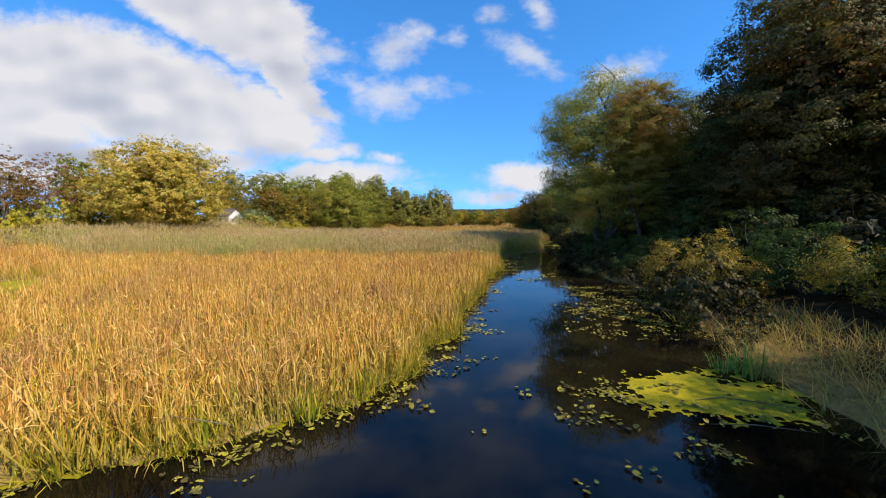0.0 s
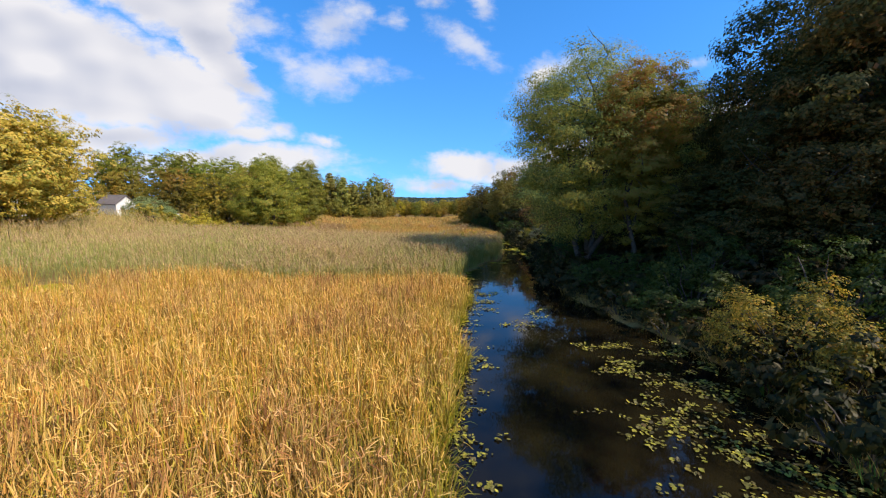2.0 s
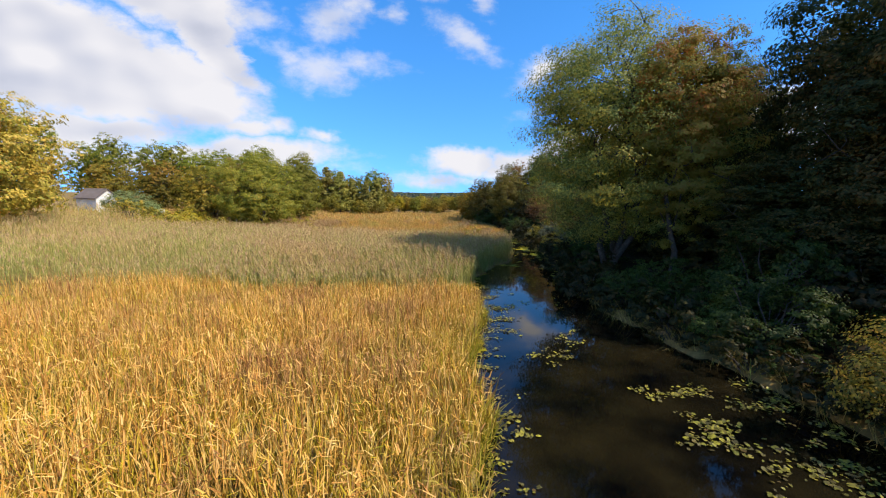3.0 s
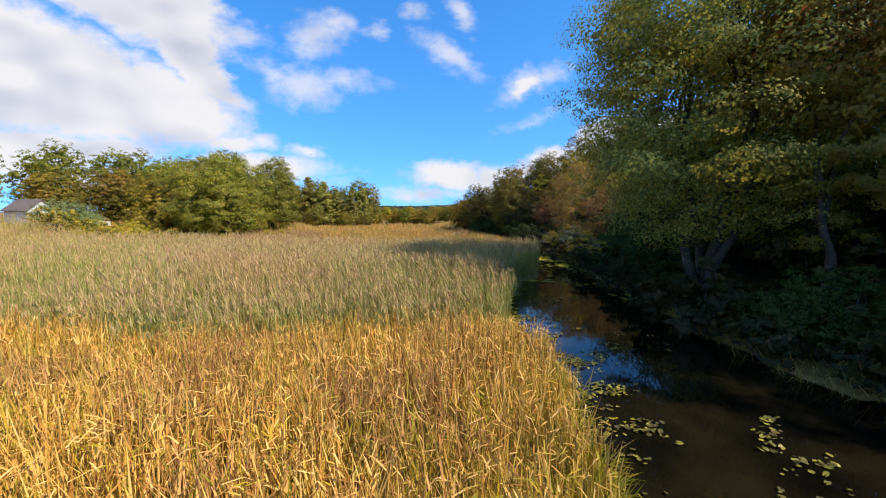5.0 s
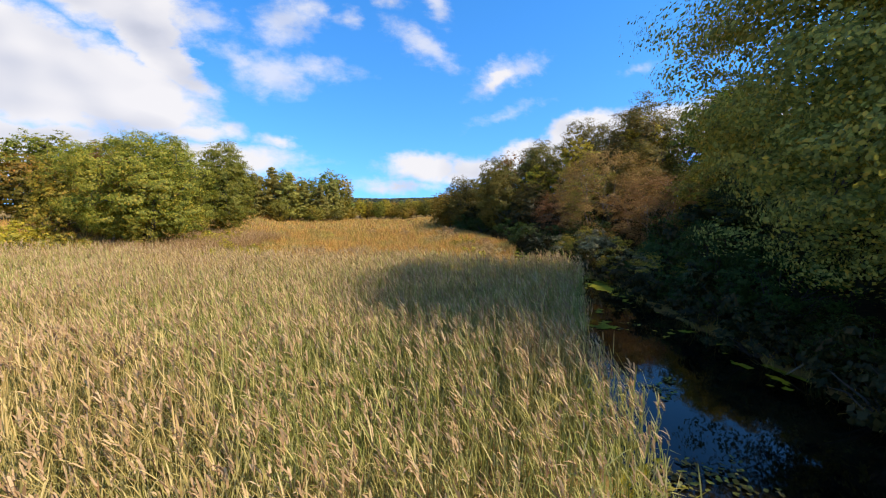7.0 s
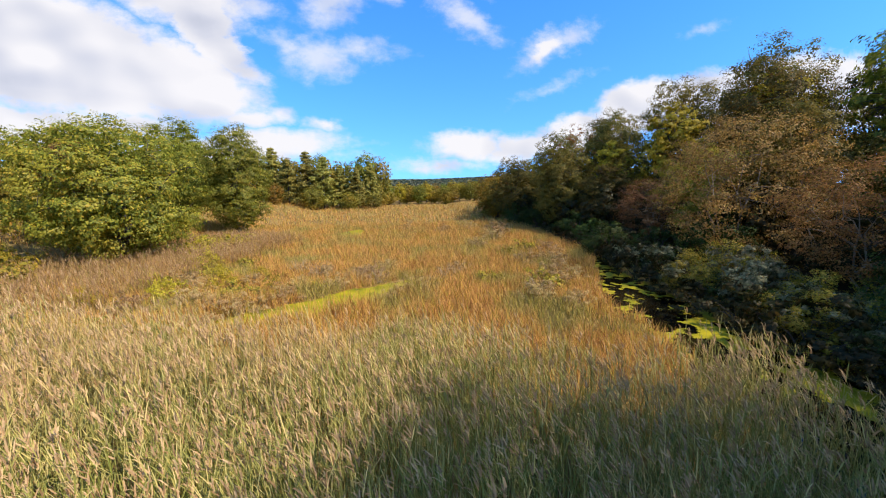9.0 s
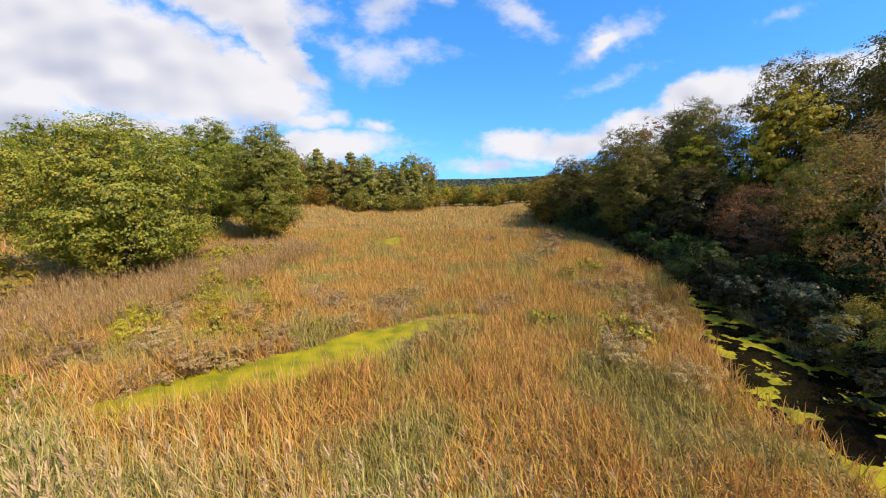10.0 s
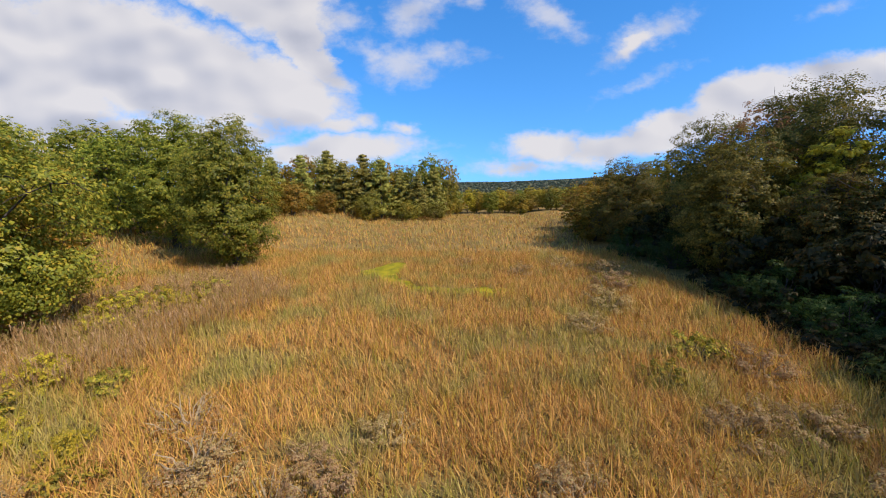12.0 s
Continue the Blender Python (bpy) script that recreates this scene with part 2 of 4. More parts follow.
REED = leafy("common_reed_leaves", [(0.0, (0.187, 0.206, 0.036)), (0.35, (0.337, 0.332, 0.077)), (0.65, (0.538, 0.471, 0.135)), (0.9, (0.792, 0.642, 0.253)), (1.0, (0.238, 0.304, 0.049))],
             0.30, [(0.0, (0.250, 0.199, 0.054)), (0.5, (0.550, 0.409, 0.135)), (1.0, (0.792, 0.620, 0.244))], 0.15, tip=(0.6, 2.3, (0.281, 0.339, 0.080)))
PLUME = leafy("reed_plumes", [(0.0, (0.280, 0.153, 0.077)), (0.5, (0.441, 0.263, 0.138)), (1.0, (0.602, 0.396, 0.221))], 0.3)
MEADOW = leafy("marsh_grass", [(0.0, (0.298, 0.142, 0.040)), (0.3, (0.532, 0.279, 0.074)), (0.6, (0.795, 0.480, 0.139)), (0.85, (0.619, 0.429, 0.061)), (1.0, (0.277, 0.255, 0.030))],
               0.3, [(0.0, (0.200, 0.150, 0.045)), (0.35, (0.380, 0.310, 0.090)), (0.65, (0.620, 0.480, 0.130)), (0.85, (0.420, 0.360, 0.060)), (1.0, (0.230, 0.260, 0.040))], 0.2)
SEDGE = leafy("bank_sedge", [(0.0, (0.176, 0.163, 0.033)), (0.4, (0.405, 0.250, 0.066)), (0.75, (0.621, 0.375, 0.121)), (1.0, (0.162, 0.213, 0.033))], 0.3)
GREENBLADE = leafy("green_blades", [(0.0, (0.06, 0.16, 0.03)), (0.6, (0.12, 0.26, 0.05)), (1.0, (0.26, 0.34, 0.06))], 0.35)
PAD = leafy("pad_leaves", [(0.0, (0.06, 0.045, 0.015)), (0.4, (0.13, 0.11, 0.02)), (0.65, (0.22, 0.20, 0.025)), (0.85, (0.40, 0.34, 0.035)), (1.0, (0.12, 0.07, 0.02))], 0.05, gloss=0.03)
LEAF_SILVER = leafy("maple_leaves", [(0.0, (0.134, 0.162, 0.041)), (0.5, (0.269, 0.297, 0.068)), (0.85, (0.482, 0.464, 0.102)), (1.0, (0.515, 0.367, 0.051))], 0.45,
                    [(0.0, (0.168, 0.162, 0.027)), (0.6, (0.347, 0.302, 0.043)), (1.0, (0.504, 0.335, 0.047))], 0.16)
LEAF_RED = leafy("turning_leaves", [(0.0, (0.240, 0.225, 0.040)), (0.4, (0.430, 0.340, 0.048)), (0.75, (0.540, 0.270, 0.060)), (1.0, (0.560, 0.180, 0.060))], 0.50,
                 [(0.0, (0.210, 0.250, 0.042)), (0.6, (0.430, 0.400, 0.055)), (1.0, (0.520, 0.340, 0.050))], 0.18, tip=(9.0, 15.5, (0.290, 0.310, 0.046)))
# Leaf tones set dark to stand for the shade on these trees.
LEAF_SHADED = leafy("shade_dark_leaves", [(0.0, (0.030, 0.046, 0.014)), (0.6, (0.056, 0.074, 0.019)), (1.0, (0.110, 0.105, 0.024))], 0.3,
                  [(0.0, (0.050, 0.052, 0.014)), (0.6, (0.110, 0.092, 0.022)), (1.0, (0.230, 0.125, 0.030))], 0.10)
LEAF_GREEN = leafy("green_leaves", [(0.0, (0.132, 0.147, 0.019)), (0.5, (0.255, 0.261, 0.032)), (0.85, (0.408, 0.359, 0.042)), (1.0, (0.511, 0.322, 0.042))], 0.42,
                   [(0.0, (0.205, 0.180, 0.028)), (0.6, (0.388, 0.331, 0.042)), (1.0, (0.531, 0.359, 0.048))], 0.13)
LEAF_OAK = leafy("oak_leaves", [(0.0, (0.120, 0.148, 0.017)), (0.6, (0.238, 0.274, 0.031)), (1.0, (0.479, 0.414, 0.043))], 0.38)
LEAF_WOODS = leafy("mixed_wood_leaves", [(0.0, (0.153, 0.124, 0.017)), (0.5, (0.306, 0.227, 0.025)), (0.85, (0.503, 0.318, 0.038)), (1.0, (0.585, 0.272, 0.038))], 0.38,
                   [(0.0, (0.111, 0.124, 0.017)), (0.6, (0.222, 0.205, 0.025)), (1.0, (0.363, 0.284, 0.033))], 0.05)
# A darker copy of the mixed wood leaves, with the bank's shade painted in.
LEAF_BANK_SHADED = leafy("shaded_bank_leaves", [(0.0, (0.067, 0.070, 0.015)), (0.5, (0.125, 0.121, 0.022)), (0.85, (0.216, 0.175, 0.030)), (1.0, (0.334, 0.182, 0.035))], 0.32,
                  [(0.0, (0.091, 0.079, 0.015)), (0.6, (0.200, 0.152, 0.027)), (1.0, (0.367, 0.243, 0.037))], 0.06)
LEAF_OCHRE = leafy("ochre_leaves", [(0.0, (0.090, 0.085, 0.020)), (0.5, (0.190, 0.150, 0.036)), (0.85, (0.300, 0.200, 0.050)), (1.0, (0.380, 0.170, 0.055))], 0.36,
                   [(0.0, (0.060, 0.075, 0.018)), (0.6, (0.130, 0.135, 0.030)), (1.0, (0.240, 0.190, 0.040))], 0.16)
LEAF_FADED = leafy("faded_bush_leaves", [(0.0, (0.300, 0.190, 0.085)), (0.5, (0.480, 0.320, 0.140)), (0.85, (0.620, 0.450, 0.200)), (1.0, (0.360, 0.340, 0.090))], 0.45)
SHRUB_GREY = leafy("grey_shrub_leaves", [(0.0, (0.120, 0.130, 0.060)), (0.5, (0.230, 0.230, 0.110)), (0.85, (0.360, 0.340, 0.180)), (1.0, (0.300, 0.190, 0.090))], 0.3)
LEAF_GOLD = leafy("golden_leaves", [(0.0, (0.335, 0.263, 0.034)), (0.5, (0.618, 0.451, 0.067)), (0.85, (0.799, 0.552, 0.112)), (1.0, (0.283, 0.301, 0.039))], 0.4,
                  [(0.0, (0.232, 0.239, 0.034)), (0.6, (0.489, 0.414, 0.056)), (1.0, (0.773, 0.477, 0.101))], 0.12)
LEAF_BRONZE = leafy("bronze_leaves", [(0.0, (0.153, 0.086, 0.030)), (0.5, (0.330, 0.166, 0.050)), (0.85, (0.462, 0.252, 0.081)), (1.0, (0.264, 0.202, 0.041))], 0.38)
LEAF_YELLOW = leafy("yellow_leaves", [(0.0, (0.26, 0.23, 0.02)), (0.5, (0.46, 0.37, 0.03)), (1.0, (0.64, 0.47, 0.04))], 0.38)
NEEDLE = leafy("pine_needles", [(0.0, (0.180, 0.180, 0.036)), (0.6, (0.324, 0.300, 0.060)), (1.0, (0.540, 0.420, 0.084))], 0.25)
NEEDLE_BLUE = leafy("blue_needles", [(0.0, (0.123, 0.180, 0.060)), (0.6, (0.248, 0.312, 0.112)), (1.0, (0.398, 0.444, 0.164))], 0.2)
SHRUB = leafy("shrub_leaves", [(0.0, (0.132, 0.137, 0.020)), (0.5, (0.330, 0.284, 0.035)), (0.85, (0.550, 0.420, 0.050)), (1.0, (0.616, 0.336, 0.070))], 0.4)
# Green darkened so that these shrubs look shaded by the bank wood.
SHRUB_SHADED = leafy("shaded_shrub_leaves", [(0.0, (0.030, 0.058, 0.010)), (0.6, (0.061, 0.103, 0.017)), (1.0, (0.112, 0.140, 0.025))], 0.4)
# Near-black leaf tones stand in for the shade beneath the bank trees.
UNDER_SHADED = leafy("shaded_understorey_leaves", [(0.0, (0.017, 0.021, 0.006)), (0.6, (0.035, 0.038, 0.008)), (1.0, (0.091, 0.058, 0.014))], 0.3)
SIDING = rough("white_siding", (0.66, 0.65, 0.60), (0.74, 0.72, 0.66), (0.80, 0.78, 0.73), 2.0, 0.1, 0.6)
SHINGLE = rough("roof_shingles", (0.08, 0.06, 0.045), (0.15, 0.115, 0.09), (0.22, 0.175, 0.14), 9.0, 0.3)
PANE = rough("dark_pane", (0.02, 0.025, 0.03), (0.03, 0.035, 0.04), (0.05, 0.055, 0.06), 1.0, 0.0, 0.1)
# Dull blue-green leaf tones carry the haze of distance in the colour.
FAR_WOOD_HAZE = leafy("far_woods", [(0.0, (0.055, 0.080, 0.060)), (0.5, (0.095, 0.120, 0.075)), (0.85, (0.150, 0.155, 0.085)), (1.0, (0.200, 0.160, 0.090))], 0.2)

# ---- mesh helpers ----
RNG = np.random.default_rng(7)


def tri_mesh(name, V, F, mat, smooth=False):
    V, F = np.asarray(V, dtype=np.float32), np.asarray(F, dtype=np.int32)
    me = bpy.data.meshes.new(name)
    me.vertices.add(len(V))
    me.vertices.foreach_set("co", V.ravel())
    me.loops.add(F.size)
    me.loops.foreach_set("vertex_index", F.ravel())
    me.polygons.add(len(F))
    me.polygons.foreach_set("loop_start", np.arange(0, F.size, 3, dtype=np.int32))
    me.polygons.foreach_set("use_smooth", np.full(len(F), smooth))
    me.update(calc_edges=True)
    me.validate()
    me.materials.append(mat)
    return me


def part(name, V, F, mat, parent, label="", smooth=False):
    ob = new(name, tri_mesh(name, V, F, mat, smooth))
    ob.parent = parent
    return tagged(ob, label)


def quads(Q):
    Q = np.asarray(Q)
    return np.concatenate([Q[:, [0, 1, 2]], Q[:, [0, 2, 3]]])


def merge(pieces):
    V, F, n = [], [], 0
    for v, f in pieces:
        V.append(np.asarray(v))
        F.append(np.asarray(f) + n)
        n += len(v)
    return np.concatenate(V), np.concatenate(F)


def tube(points, radii, sides=6):
    P = np.asarray(points, float)
    V, Q = [], []
    for i, (p, r) in enumerate(zip(P, radii)):
        d = P[min(i + 1, len(P) - 1)] - P[max(i - 1, 0)]
        d /= np.linalg.norm(d) + 1e-9
        a = np.cross(d, [0.31, 0.95, 0.1])
        a /= np.linalg.norm(a) + 1e-9
        b = np.cross(d, a)
        for k in range(sides):
            w = 2 * math.pi * k / sides
            V.append(p + r * (a * math.cos(w) + b * math.sin(w)))
    for i in range(len(P) - 1):
        for k in range(sides):
            j = (k + 1) % sides
            Q.append((i * sides + k, i * sides + j, (i + 1) * sides + j, (i + 1) * sides + k))
    F = quads(Q)
    top = (len(P) - 1) * sides
    cap = [(top, top + k, top + k + 1) for k in range(1, sides - 1)]
    return np.array(V), np.concatenate([F, np.array(cap)])


def box(x0, x1, y0, y1, z0, z1):
    V = [(x, y, z) for z in (z0, z1) for x, y in ((x0, y0), (x1, y0), (x1, y1), (x0, y1))]
    return np.array(V, float), quads([(3, 2, 1, 0), (4, 5, 6, 7), (0, 1, 5, 4), (1, 2, 6, 5), (2, 3, 7, 6), (3, 0, 4, 7)])


def blades(P, az, elev, L, w, droop, face=None):
    """Tapered strips from the points P: a quad and a tip, leaning at elev above the level and drooping."""
    n = len(P)
    ca, sa = np.cos(az), np.sin(az)
    D = np.stack([ca * np.cos(elev), sa * np.cos(elev), np.sin(elev)], 1) * L[:, None]
    fa = az + math.pi / 2 if face is None else face
    S = np.stack([np.cos(fa), np.sin(fa), np.zeros(n)], 1) * (w / 2)[:, None]
    M = P + D * 0.6
    M[:, 2] -= droop * L * 0.25
    T = P + D
    T[:, 2] -= droop * L * 0.85
    V = np.stack([P - S, P + S, M - S * 0.85, M + S * 0.85, T], 1).reshape(-1, 3)
    b = np.arange(n)[:, None] * 5
    F = np.concatenate([b + [0, 1, 3], b + [0, 3, 2], b + [2, 3, 4]])
    return V, F


def stuff(name, V, F, mat, label, category):
    return tagged(new(name, tri_mesh(name, V, F, mat)), label, category, kind="stuff")


def value_noise(x, y, scale, seed):
    """Smooth noise from 0 to 1 on arrays."""
    g = np.random.default_rng(seed).random((256, 256))
    u, v = np.asarray(x) / scale + 1000, np.asarray(y) / scale + 1000
    i, j = np.floor(u).astype(int), np.floor(v).astype(int)
    a, b = u - i, v - j
    a, b = a * a * (3 - 2 * a), b * b * (3 - 2 * b)
    G = lambda p, q: g[p % 256, q % 256]
    return (G(i, j) * (1 - a) + G(i + 1, j) * a) * (1 - b) + (G(i, j + 1) * (1 - a) + G(i + 1, j + 1) * a) * b


# ---- plan: the channel, the creek and the ponds ----
LEFT = np.array([(-40, -22), (0, -19), (4, -16), (6.3, -9.5), (7.5, -5.8), (8.7, -4.1), (10, -2.2), (12, -1.5), (14.2, -.6), (16.4, .3), (19.2, 1.0), (23, 1.4),
                 (27, 2.4), (31, 3.2), (35, 4.5), (38, 5.0), (41, 5.1), (47, 7.3), (51, 9.2), (58, 13.8), (64, 16.0), (73, 16.4), (78, 18.2), (84, 21.6), (90, 24.0), (102, 26.4), (112, 27.5)])
RIGHT = np.array([(-40, 9), (8, 9.3), (11, 9.8), (17.7, 11.3), (22, 12.4), (28, 13.3), (36, 12.8), (41, 13.3), (44, 14.2), (50, 16.6), (57, 18.2), (63, 20.4),
                  (72, 21.6), (79, 22.5), (85, 24.2), (92, 25.6), (102, 27.2), (112, 28)])
CREEK = np.array([(-7.5, 72.5, .9), (-5.6, 73.8, 1.5), (-3.3, 75.3, 1.55), (-0.9, 76.9, 1.6), (0.7, 78.0, 1.65), (2.7, 79.8, 1.35), (4.3, 81.7, 1.1), (5.3, 82.3, .75), (6.8, 82.2, .55)])
POND = np.array([(-3.5, 117, 2.1), (-2.2, 121.5, 1.1), (-2.0, 113.5, 1.0), (1.5, 110, .35), (5, 109, 0.4), (8.3, 108.6, 1.3), (10.5, 108.4, .3)])
LEFT_POND = np.array([(-27, 38, 2.8), (-21.5, 39.5, 1.6), (-24, 41, 1.5), (-30, 27, 3.0), (-24.5, 20.5, 1.6), (-28, 19, 2.5)])


def xl(y):
    return np.interp(y, LEFT[:, 0], LEFT[:, 1]) + 0.9 * (value_noise(y, y * 0, 2.0, 3) - 0.5) * (np.asarray(y) > 6)


def xr(y):
    return np.interp(y, RIGHT[:, 0], RIGHT[:, 1]) + 0.9 * (value_noise(y, y * 0, 2.2, 4) - 0.5)


def pools(x, y, wob=0.9):
    """Above 0 within the creek and the ponds."""
    x, y = np.asarray(x, float), np.asarray(y, float)
    best = np.full(x.shape, -9.0)
    for seq in (CREEK, POND, LEFT_POND[:3], LEFT_POND[3:]):
        for (ax, ay, ar), (bx, by, br) in zip(seq[:-1], seq[1:]):
            L2 = (bx - ax) ** 2 + (by - ay) ** 2
            t = np.clip(((x - ax) * (bx - ax) + (y - ay) * (by - ay)) / L2, 0, 1)
            d = np.hypot(x - ax - t * (bx - ax), y - ay - t * (by - ay))
            best = np.maximum(best, ar + t * (br - ar) - d)
    return best + wob * (value_noise(x, y, 1.1, 9) - 0.5)


def wet(x, y):
    """Metres inside the open water of the channel (below 0: on land)."""
    return np.minimum(np.asarray(x) - xl(y), xr(y) - np.asarray(x))


def ground_height(x, y):
    x, y = np.asarray(x, float), np.asarray(y, float)
    w = np.maximum(wet(x, y), pools(x, y))
    h = np.where(w > 0, -0.25 - np.minimum(w, 2) * 0.3, 0.06 + 0.10 * value_noise(x, y, 2.5, 5))
    bank = np.clip((x - xr(y) - 0.3) / 8, 0, 1)
    h = h + np.where(w > 0, 0, bank * (0.9 + 0.5 * value_noise(x, y, 6, 6)))
    side = np.clip((-32 - x + np.clip(y - 70, 0, 60) * 0.2) / 14, 0, 1)
    h = h + np.where(w > 0, 0, side * (1.2 + 1.2 * np.clip((y - 78) / 9, 0, 1)))
    far = np.clip((y - 215) / 120, 0, 1)
    return h + far * 1.0


def build_ground():
    xs = np.unique(np.concatenate([np.linspace(-4000, -130, 24), np.linspace(-130, -32, 50), np.linspace(-32, 34, 111), np.linspace(34, 130, 50), np.linspace(130, 4000, 24)]))
    ys = np.unique(np.concatenate([np.linspace(-3000, -40, 16), np.linspace(-40, 0, 28), np.linspace(0, 125, 201), np.linspace(125, 260, 60), np.linspace(260, 4800, 40)]))
    X, Y = np.meshgrid(xs, ys)
    V = np.stack([X, Y, ground_height(X, Y)], 2).reshape(-1, 3)
    nx, ny = len(xs), len(ys)
    i = (np.arange(ny - 1)[:, None] * nx + np.arange(nx - 1)[None]).ravel()
    F = quads(np.stack([i, i + 1, i + nx + 1, i + nx], 1))
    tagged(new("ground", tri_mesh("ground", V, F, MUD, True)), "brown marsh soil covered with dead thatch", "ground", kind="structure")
    ys = np.linspace(-38, 112, 301)
    V = np.concatenate([np.stack([np.interp(ys, LEFT[:, 0], LEFT[:, 1]) - 1.5, ys, ys * 0], 1), np.stack([xr(ys) + 1.2, ys, ys * 0], 1)])
    n = len(ys)
    i = np.arange(n - 1)
    F = quads(np.stack([i, i + n, i + n + 1, i + 1], 1))
    tagged(new("water", tri_mesh("water", V, F, WATER, True)), "still dark channel water mirroring sky and trees", "water", kind="structure")


def mat_from_mask(name, label, x0, x1, y0, y1, step, inside, z=0.014):
    """A thin floating sheet wherever inside() says so, with a ragged outline."""
    xs, ys = np.arange(x0, x1, step), np.arange(y0, y1, step)
    X, Y = np.meshgrid(xs, ys)
    jit = np.random.default_rng(5)
    X = X + jit.uniform(-0.42, 0.42, X.shape) * step
    Y = Y + jit.uniform(-0.42, 0.42, Y.shape) * step
    keep = inside(X, Y)
    nx = len(xs)
    i = (np.arange(len(ys) - 1)[:, None] * nx + np.arange(nx - 1)[None])
    K = keep[:-1, :-1] & keep[1:, :-1] & keep[:-1, 1:] & keep[1:, 1:]
    i = i[K]
    F = quads(np.stack([i, i + 1, i + nx + 1, i + nx], 1))
    V = np.stack([X, Y, z + 0.012 * value_noise(X, Y, 0.3, 8)], 2).reshape(-1, 3)
    used, inv = np.unique(F, return_inverse=True)
    return stuff(name, V[used], inv.reshape(-1, 3), WEED, label, "duckweed")


build_ground()

# ---- trees ----


def leaf_cloud(rng, centres, radii, counts, leaf, flat=0.75, outward=None, hang=0.0):
    """Small folded leaves, thrown round the centres of the clumps."""
    sprays = np.maximum(3, counts // 11)
    own = np.repeat(np.arange(len(centres)), sprays)
    m = len(own)
    d = rng.normal(size=(m, 3)) + np.array([0, 0, 0.25])
    d /= np.linalg.norm(d, axis=1)[:, None]
    off = d * (radii[own] * rng.uniform(0.55, 1.0, m))[:, None]
    off[:, 2] *= flat
    S = centres[own] + off
    first = np.concatenate([[0], np.cumsum(sprays)[:-1]])
    clump = np.repeat(np.arange(len(centres)), counts)
    pick = first[clump] + (rng.random(len(clump)) * sprays[clump]).astype(int)
    n = len(pick)
    idx = own[pick]
    g = rng.normal(size=(n, 3)) * np.array([1.0, 1.0, 0.5])
    P = S[pick] + np.clip(g, -1.7, 1.7) * np.maximum(np.minimum(radii[idx] * 0.18, 0.27), leaf * 0.55)[:, None]
    d = d[pick]
    nrm = d * 1.15 + g * 0.25 + rng.normal(size=(n, 3)) * 0.32 + np.array([0, 0, 0.5])
    if outward is not None:
        nrm += outward[idx] * 0.8
    nrm /= np.linalg.norm(nrm, axis=1)[:, None]
    t = np.cross(nrm, rng.normal(size=(n, 3)))
    t /= np.linalg.norm(t, axis=1)[:, None] + 1e-9
    t[:, 2] -= hang
    b = np.cross(nrm, t)
    L = leaf * rng.uniform(0.6, 1.35, n)[:, None]
    t, b = t * L * 0.5, b * L * 0.34
    V = np.stack([P - t, P + b - nrm * L * 0.08, P + t, P - b - nrm * L * 0.08], 1).reshape(-1, 3)
    q = np.arange(n)[:, None] * 4
    return V, np.concatenate([q + [0, 1, 2], q + [0, 2, 3]])


def limb_path(rng, start, end, sag, n=5):
    s = np.linspace(0, 1, n)[:, None]
    P = start + (end - start) * s
    P[:, 2] += (np.sin(s[:, 0] * math.pi) * sag)
    P[1:-1] += rng.normal(size=(n - 2, 3)) * 0.04 * np.linalg.norm(end - start)
    return P


